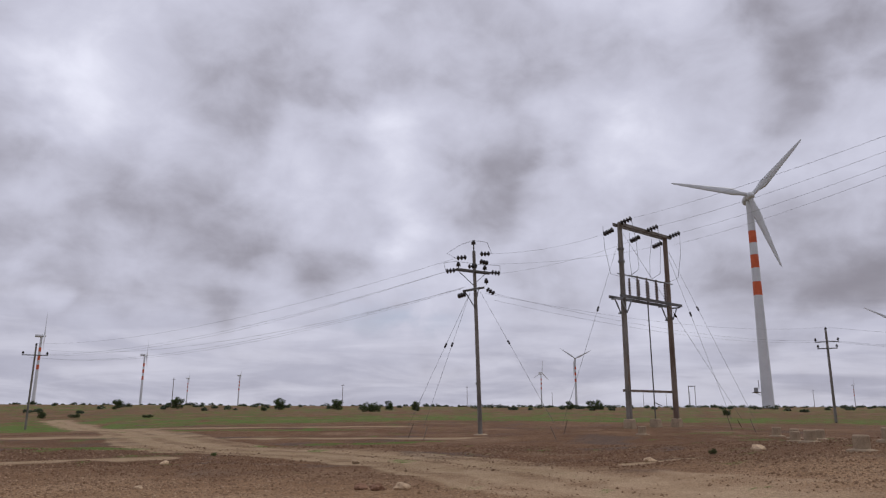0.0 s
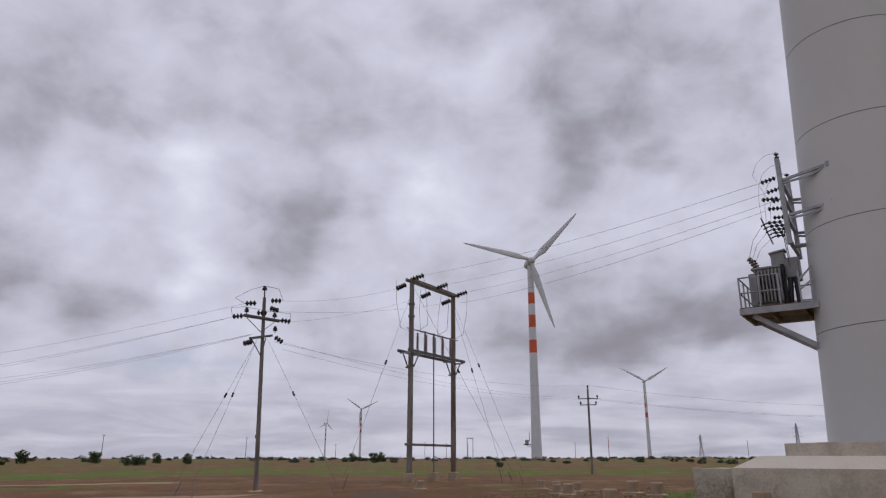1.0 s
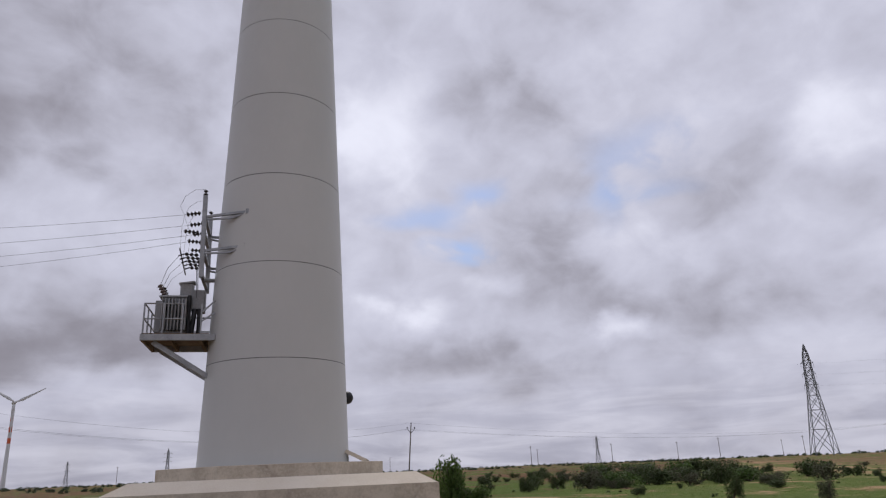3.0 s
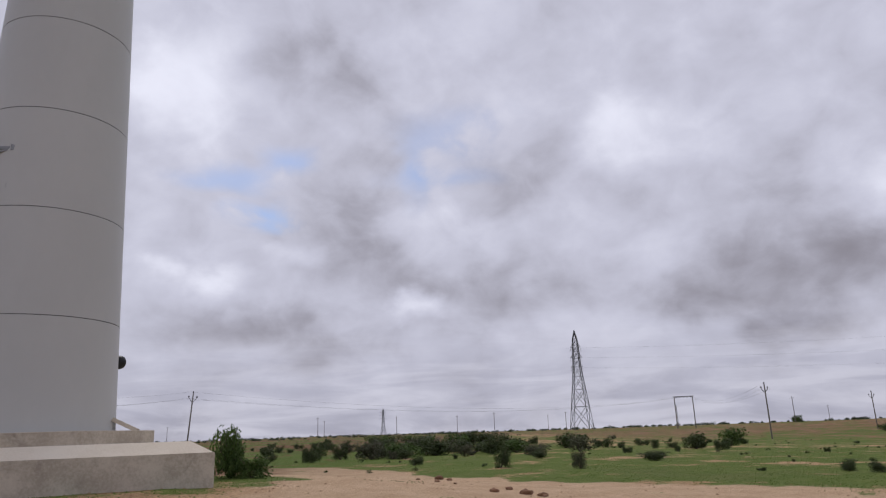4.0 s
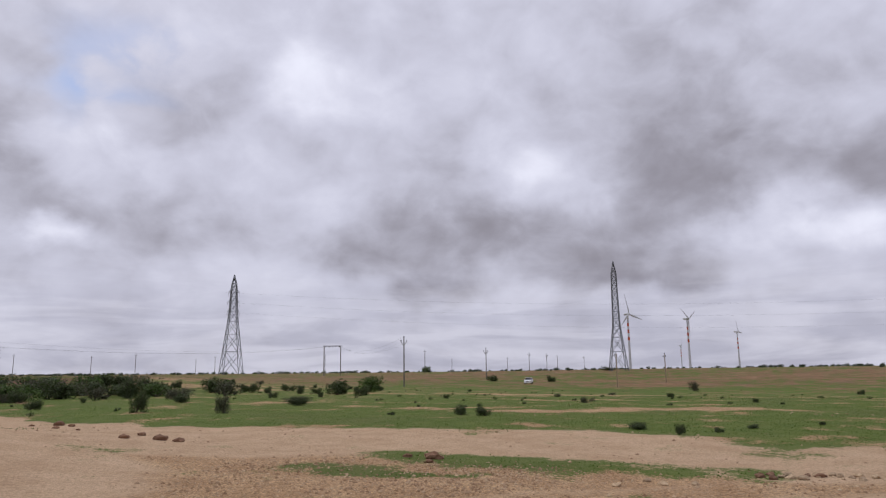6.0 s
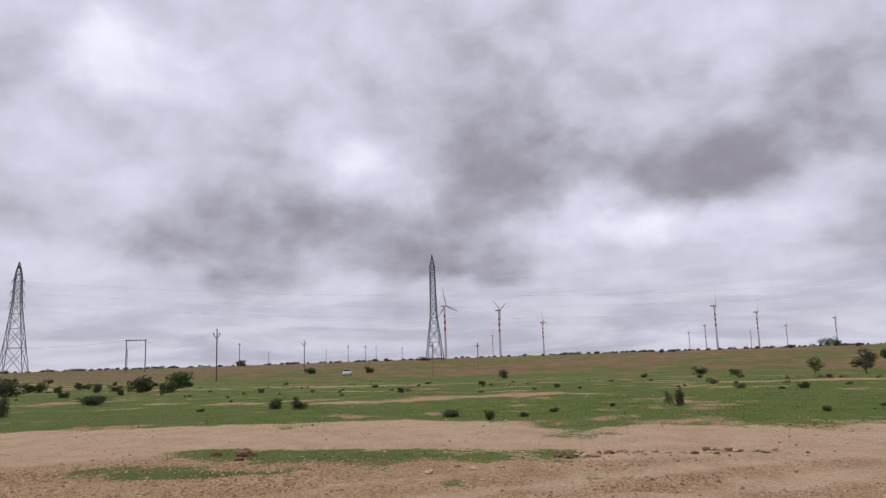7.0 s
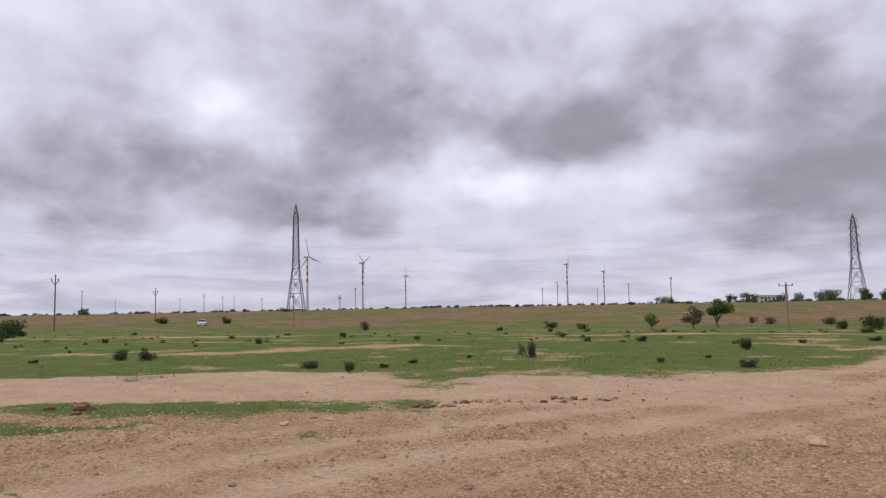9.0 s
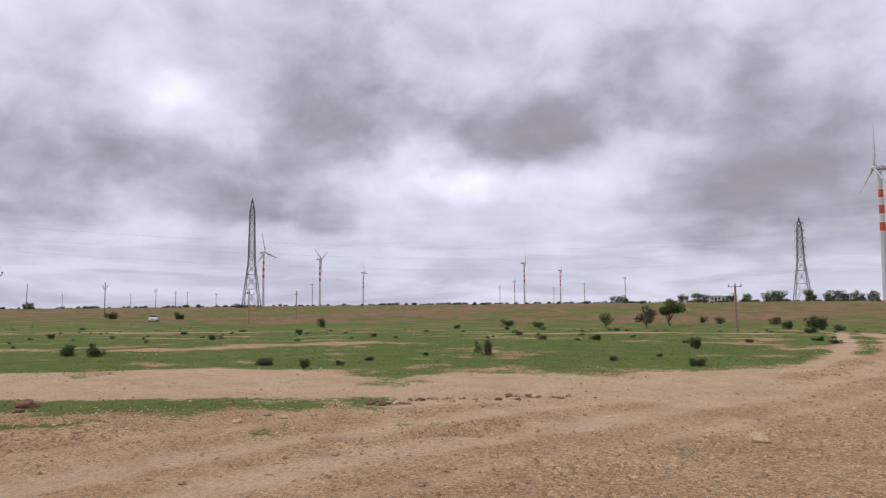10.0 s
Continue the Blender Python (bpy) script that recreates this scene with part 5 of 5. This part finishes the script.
def shrub(az, d, h, wide, kind, label=""):
    src = plants.choice(SHRUBS[(kind, d < 60)])
    p = spot(az, d)
    m = Matrix.Translation(p) @ Matrix.Rotation(plants.uniform(0, 6.28), 4, "Z") @ Matrix.Diagonal((wide * 1.5, wide * 1.5, h * 0.88, 1))
    if src in used:
        ob = copy_thing(src, m @ Matrix.Diagonal((1 / src.scale.x, 1 / src.scale.y, 1 / src.scale.z, 1)))
    else:
        ob, src.matrix_basis = src, m
        used.add(src)
    return tagged(ob, label or SHRUB_LABEL[kind], "shrub", "shrubs on the plain")


# bearing, distance, height, half width, kind
for row in ((-64.7, 53, 1.75, 0.68, "s"), (-70.5, 54, 1.24, 0.82, "s"), (-72.7, 58, 1.34, 0.74, "s"), (-76.2, 84, 1.69, 1.60, "s"), (-79.5, 73, 1.62, 1.91, "s"), (-81.4, 74, 1.44, 1.41, "s"),
            (-85.2, 36, 1.21, 0.45, "s"), (-84.1, 67, 1.28, 0.94, "s"), (-86.8, 66, 1.77, 1.44, "s"), (-90.4, 75, 1.71, 1.29, "s"), (-91.4, 33, 1.13, 0.5, "d"), (-93.4, 76, 1.28, 0.84, "s"),
            (-97.0, 41, 0.56, 0.83, "d"), (-100.1, 64, 1.77, 1.27, "s"), (-102.5, 78, 2.15, 1.40, "f"), (-67.4, 61, 0.77, 0.49, "s"), (-78.4, 43, 0.64, 0.48, "s"), (-88.3, 47, 0.61, 0.66, "s")):
    shrub(*row)
for row in ((-97.1, 39, 0.57, 0.68, "s"), (-109.9, 28, 0.45, 0.34, "s"), (-111.9, 27, 0.38, 0.33, "s"), (-119.9, 39, 0.42, 0.42, "d"), (-112.5, 190, 1.81, 2.06, "s"), (-117.3, 190, 2.12, 1.37, "s"),
            (-128.0, 140, 2.54, 1.10, "d"), (-126.6, 19, 0.31, 0.17, "s"), (-123.7, 21, 0.23, 0.34, "s"), (-141.1, 23, 0.70, 0.3, "d"), (-143.2, 142, 1.64, 1.29, "s"), (-145.6, 131, 1.39, 0.96, "f"),
            (-129.5, 20, 0.16, 0.14, "s"), (-131.8, 22, 0.13, 0.20, "s"), (-139.0, 124, 0.87, 0.67, "s"), (-151.2, 21, 0.16, 0.16, "s"), (-154.6, 23, 0.11, 0.11, "s"), (-136.3, 23, 0.12, 0.11, "s")):
    shrub(*row)
for row in ((-107.2, 280, 2.80, 1.80, "f"), (-121.9, 270, 1.72, 2.63, "s"), (-157.5, 20, 0.23, 0.24, "s"), (-104.3, 29, 0.14, 0.19, "s"), (-157.6, 27, 0.52, 0.25, "s"), (-165.9, 129, 3.12, 1.71, "s"),
            (-164.1, 133, 2.01, 0.95, "s"), (-167.3, 122, 1.37, 1.07, "d"), (-163.4, 157, 2.16, 1.45, "d"), (-158.3, 166, 2.12, 1.04, "d"), (-159.5, 160, 2.03, 1.11, "d"), (29.3, 140, 1.75, 0.78, "s"),
            (27.3, 138, 0.94, 1.01, "s"), (22.5, 117, 0.74, 0.69, "s"), (14.2, 165, 1.23, 0.98, "s"), (-19.7, 22, 0.19, 0.13, "s"), (-21.5, 127, 1.27, 0.87, "s"), (18.1, 23, 0.13, 0.08, "f")):
    shrub(*row)
shrub(-64.7, 21.3, 1.75, 0.55, "f", "tall fresh green bush beside the concrete foundation")
shrub(-65.9, 21.0, 0.7, 0.5, "f", "low green bush at the foundation's corner")
# belt of thicker scrub half way up the slope
for k in range(42):
    az = plants.gauss(-81, 5.5)
    d = plants.uniform(52, 92)
    h = plants.uniform(0.8, 1.9)
    shrub(az, d, h, h * plants.uniform(0.6, 1.1), plants.choice("ssfdd"))
# lesser scrub on the slope
for k in range(46):
    az = plants.uniform(-104, -64)
    d = plants.uniform(48, 120)
    h = plants.uniform(0.35, 1.0)
    shrub(az, d, h, h * plants.uniform(0.5, 0.9), plants.choice("ssd"))
for k in range(18):
    az = plants.uniform(-172, -104)
    d = plants.uniform(24, 110)
    h = plants.uniform(0.12, 0.3) * (1 + d / 120)
    shrub(az, d, h, h * plants.uniform(0.6, 1.3), plants.choice("ssd"))


def tree(az, d, h, wide, leaf, seed, count=2200, label="small green acacia tree with a forked trunk", low=False):
    rng = random.Random(seed)
    t = thing("tree", Matrix.Translation(spot(az, d)), label, "tree", "trees on the plain")
    trunk = Build()
    fork = Vector((rng.gauss(0, 0.05) * h, rng.gauss(0, 0.05) * h, h * 0.13))
    trunk.tube((0, 0, -0.15), fork, h * 0.035, h * 0.026, 8, False)
    lumps = []
    for k in range(6):
        a = k * 1.05 + rng.uniform(-0.3, 0.3)
        e = Vector((math.cos(a) * wide * rng.uniform(0.35, 0.75), math.sin(a) * wide * rng.uniform(0.35, 0.75), h * rng.uniform(0.34, 0.84)))
        mid = fork.lerp(e, 0.5) + Vector((0, 0, h * 0.04))
        trunk.tube(fork, mid, h * 0.018, h * 0.012, 6, False).tube(mid, e, h * 0.012, h * 0.004, 5, False)
        lumps.append((*e, wide * rng.uniform(0.28, 0.45)))
        lumps.append((*mid.lerp(e, 0.5), wide * rng.uniform(0.2, 0.34)))
        if low:
            lumps.append((e.x * 0.9, e.y * 0.9, h * rng.uniform(0.15, 0.3), wide * rng.uniform(0.28, 0.42)))
    lumps.append((0, 0, h * 0.82, wide * 0.42))
    part("trunk", trunk, M_bark, t)
    part("crown", leaf_cloud(rng, lumps, count, h * (0.075 if low else 0.042)), leaf, t)
    return t


tree(-151.0, 138, 2.9, 1.7, M_leaf_fresh, 21, 1100)
tree(-154.1, 136, 4.3, 2.4, M_leaf_dry, 22, 1300, label="small dark grey-green acacia tree with a thin crown")
tree(-155.9, 147, 5.6, 2.9, M_leaf_fresh, 23, 1700)
for k, (az, d, h, w2) in enumerate(((24.6, 205, 2.3, 1.3), (20.5, 195, 2.7, 1.6), (13.0, 180, 2.6, 1.5), (8.5, 175, 2.3, 1.4), (4.4, 170, 2.0, 1.2), (2.3, 155, 1.9, 1.1), (6.2, 150, 1.7, 1.3), (5.5, 150, 1.6, 1.3), (-10.0, 190, 2.0, 1.2), (-12.2, 195, 2.2, 1.5), (-11.6, 195, 2.0, 1.3))):
    tree(az, d, h * 1.15, w2 * 1.15, M_leaf, 40 + k, 900, "low dark green thorn tree on the plain", True)
for k, (az, d, h, w2) in enumerate(((-152.4, 300, 3.2, 3.0), (-151.8, 305, 2.8, 3.0), (-156.9, 310, 3.4, 3.0), (-157.9, 320, 3.8, 3.2), (-158.5, 315, 3.2, 2.6), (-160.4, 300, 3.2, 2.6), (-161.5, 320, 3.4, 2.8), (-163.1, 300, 4.2, 4.2), (-163.6, 305, 3.9, 3.8), (-165.7, 280, 4.4, 2.6), (-167.0, 310, 4.2, 3.6), (-167.8, 315, 4.0, 3.4), (-168.6, 310, 3.8, 3.2), (-169.6, 320, 3.8, 3.2), (-171.2, 320, 3.8, 3.4))):
    tree(az, d, h, w2, M_leaf if k % 3 else M_leaf_fresh, 60 + k, 900, "broad dark green tree of a far row", True)


def clumps(name, rows, leaf, per, size, label, category):
    """Uncountable scrub: leaf clumps at (x, y, height, half width)."""
    rng = random.Random(len(rows))
    b = Build()
    for x, y, h, wide in rows:
        z = gz(x, y)
        c = leaf_cloud(rng, [(0, 0, h * 0.45, wide * 0.8), (wide * 0.6, 0, h * 0.3, wide * 0.5), (-wide * 0.5, wide * 0.4, h * 0.35, wide * 0.55)], per, size, min(1.2, h / wide * 0.6))
        o = len(b.v)
        b.v += [v + Vector((x, y, z)) for v in c.v]
        b.f += [tuple(i + o for i in f) for f in c.f]
    return solo(name, b, leaf, label, category, kind="stuff")


far = random.Random(31)
rows = []
for k in range(1500):
    az = far.uniform(-178, 45)
    d = far.uniform(170 if az > -60 else 270, 420) * far.choice((1, 1, 1.6, 2.4))
    p = spot(az, d)
    h = far.uniform(0.35, 1.1) * (1 + d / 1200)
    rows.append((p.x, p.y, h, h * far.uniform(0.8, 1.3)))
clumps("distant_scrub", rows, M_far_leaf, 56, 0.36, "dark distant scrub dotted over the horizon", "scrub")
rows = []
for k in range(260):
    az = far.uniform(-175, -62)
    d = far.uniform(30, 160)
    p = spot(az, d)
    h = far.uniform(0.06, 0.2)
    rows.append((p.x, p.y, h, h * far.uniform(0.8, 1.6)))
clumps("low_weeds", rows, M_leaf, 26, 0.07, "low dark weeds scattered in the grass", "weeds")


def grass_blades():
    rng = np.random.default_rng(3)
    n = 330000
    r = 9 + 75 * rng.random(n) ** 1.3
    az = np.radians(rng.uniform(-176, 36, n))
    x, y = -np.sin(az) * r, np.cos(az) * r
    g, _, _ = ground_masks(x, y)
    patch = 0.5 + 0.5 * ripple(x * 0.8, y * 0.8)
    keep = rng.random(n) < np.clip(g * 1.3 - 0.35, 0, 1) * np.clip(0.35 + patch * 0.5, 0, 1)
    x, y, r = x[keep], y[keep], r[keep]
    z = ground_z(x, y)
    k = len(x)
    h = rng.uniform(0.010, 0.028, k)
    a = rng.uniform(0, 6.28, k)
    w2 = h * rng.uniform(0.8, 1.6, k)
    lx, ly = rng.normal(0, 0.5, k) * h, rng.normal(0, 0.5, k) * h
    v = np.stack([np.stack([x - np.cos(a) * w2, y - np.sin(a) * w2, z - 0.01], 1), np.stack([x + np.cos(a) * w2, y + np.sin(a) * w2, z - 0.01], 1), np.stack([x + lx, y + ly, z + h], 1)], 1).reshape(-1, 3)
    me = bpy.data.meshes.new("grass")
    me.from_pydata(v.tolist(), [], np.arange(3 * k).reshape(-1, 3).tolist())
    me.materials.append(M_grass)
    return tagged(new("grass", me), "short green grass blades covering the plain in patches", "grass", kind="stuff")


grass_blades()


def gravel():
    rng = np.random.default_rng(9)
    n = 170000
    r = 3.2 + 26 * rng.random(n) ** 1.5
    az = np.radians(rng.uniform(-178, 40, n))
    x, y = -np.sin(az) * r, np.cos(az) * r
    g, t, soil = ground_masks(x, y)
    keep = rng.random(n) < (1 - np.clip(1.4 * t, 0, 0.97)) * (1 - g) * np.clip(0.6 + 0.5 * ripple(x * 0.9, y * 0.9), 0.15, 1)
    x, y, r, soil = x[keep], y[keep], r[keep], soil[keep]
    k = len(x)
    s = np.minimum(0.007 + 0.014 * rng.random(k) ** 3 + 0.0006 * r, 0.034) * rng.uniform(0.7, 1.6, k)
    z = ground_z(x, y) + s * 0.15
    base = np.array([(1, 0, 0), (0, 1, 0), (-1, 0, 0), (0, -1, 0), (0.1, 0.1, 0.7), (0, 0, -0.6)])
    a = rng.uniform(0, 6.28, k)
    jit = base[None] * rng.uniform(0.65, 1.35, (k, 6, 3))
    px = jit[..., 0] * np.cos(a)[:, None] - jit[..., 1] * np.sin(a)[:, None]
    py = jit[..., 0] * np.sin(a)[:, None] + jit[..., 1] * np.cos(a)[:, None]
    v = np.stack([px * s[:, None] + x[:, None], py * s[:, None] + y[:, None], jit[..., 2] * s[:, None] + z[:, None]], -1).reshape(-1, 3)
    f = np.array([(0, 1, 4), (1, 2, 4), (2, 3, 4), (3, 0, 4), (1, 0, 5), (2, 1, 5), (3, 2, 5), (0, 3, 5)])
    f = (f[None] + 6 * np.arange(k)[:, None, None]).reshape(-1, 3)
    me = bpy.data.meshes.new("gravel")
    me.from_pydata(v.tolist(), [], f.tolist())
    me.attributes.new("pale", "FLOAT", "POINT").data.foreach_set("value", np.repeat(soil, 6).astype(np.float32))
    m = bpy.data.materials.new("mixed_gravel")
    m.use_nodes = True
    nn = Nodes(m.node_tree)
    rr = nn.add("ShaderNodeNewGeometry").outputs["Random Per Island"]
    p = nn.add("ShaderNodeBsdfPrincipled")
    kind = nn.add("ShaderNodeAttribute")
    kind.attribute_name = "pale"
    red = nn.mix(nn.math("POWER", rr, 2.6), (0.13, 0.072, 0.042), (0.36, 0.24, 0.15))
    sandy = nn.mix(nn.math("POWER", rr, 1.8), (0.30, 0.185, 0.108), (0.62, 0.46, 0.30))
    nn.put(p.inputs["Base Color"], nn.mix(kind.outputs["Fac"], red, sandy))
    p.inputs["Roughness"].default_value = 0.95
    p.inputs["Specular IOR Level"].default_value = 0.15
    o = nn.add("ShaderNodeOutputMaterial")
    nn.put(o.inputs[0], p.outputs[0])
    me.materials.append(m)
    return tagged(new("gravel", me), "loose sandy and red-brown gravel strewn over soil", "gravel", kind="stuff")


gravel()


# ---- the parked car and the far house ----
def car(az, d, heading):
    m = frame_of(spot(az, d), heading)
    t = thing("car", m, "white compact car parked on the far track", "car")
    prof = [(-2.0, 0.35), (-2.05, 0.75), (-1.95, 1.0), (-1.6, 1.05), (0.75, 1.02), (1.6, 0.92), (1.95, 0.75), (2.0, 0.35)]
    b = Build()
    for y in (-0.84, 0.84):
        o = len(b.v)
        b.v += [Vector((x, y * (1 if z < 0.9 else 0.96), z)) for x, z in prof]
        b.f.append(tuple(range(o, o + 8)) if y < 0 else tuple(reversed(range(o, o + 8))))
    for i in range(8):
        j = (i + 1) % 8
        b.f.append((j, i, 8 + i, 8 + j))
    part("body", b, M_carpaint, t)
    part("roof", Build().box((1.55, 1.30, 0.06), Matrix.Translation((-0.45, 0, 1.50)), 0.95, 0.02), M_carpaint, t)
    part("cabin_glass", Build().box((2.3, 1.56, 0.46), Matrix.Translation((-0.42, 0, 1.25)), 0.72), M_glass, t, "dark tinted windows")
    for x in (-1.3, 1.3):
        for y in (-0.78, 0.78):
            w3 = part("wheel", Build().lathe([(0.20, -0.1), (0.32, -0.09), (0.32, 0.09), (0.20, 0.1)], 18, Matrix.Translation((x, y, 0.32)) @ Matrix.Rotation(radians(90), 4, "X")), M_rubber, t)
            part("rim", Build().lathe([(0.05, -0.105), (0.19, -0.10), (0.19, 0.10), (0.05, 0.105)], 12, Matrix.Translation((x, y, 0.32)) @ Matrix.Rotation(radians(90), 4, "X")), M_galv, w3)
    for y in (-0.62, 0.62):
        part("headlight", Build().box((0.12, 0.34, 0.14), Matrix.Translation((1.95, y, 0.74)), 1, 0.02), M_lamp, t)
    part("grille", Build().box((0.06, 0.8, 0.16), Matrix.Translation((1.99, 0, 0.62)), 1, 0.01), M_black, t)
    part("bumper", Build().box((0.2, 1.66, 0.22), Matrix.Translation((1.98, 0, 0.42)), 1, 0.03), M_carpaint, t)
    part("number_plate", Build().box((0.02, 0.45, 0.11), Matrix.Translation((2.09, 0, 0.44))), M_plaster, t)
    for y in (-0.9, 0.9):
        part("mirror", Build().box((0.12, 0.14, 0.12), Matrix.Translation((0.6, y, 1.05)), 1, 0.02), M_carpaint, t)
    return t


car(-115.45, 176, -115.45 + 180 - 9)


def house(az, d):
    t = thing("house", frame_of(spot(az, d), az + 10), "small whitewashed flat-roofed house far off among trees", "house")
    part("wall", Build().box((4.5, 5.0, 2.8), Matrix.Translation((0, 0, 1.3))), M_plaster, t)
    part("roof", Build().box((4.9, 5.4, 0.18), Matrix.Translation((0, 0, 2.8)), 1, 0.03), M_concrete, t)
    for y in (-1.4, 1.4):
        part("window", Build().box((0.08, 0.8, 0.9), Matrix.Translation((-2.25, y, 1.6))), M_glass, t)
    part("door", Build().box((0.08, 0.9, 2.0), Matrix.Translation((-2.25, 0, 1.0))), M_bark, t)


house(-159.2, 335)
house(-159.75, 345)
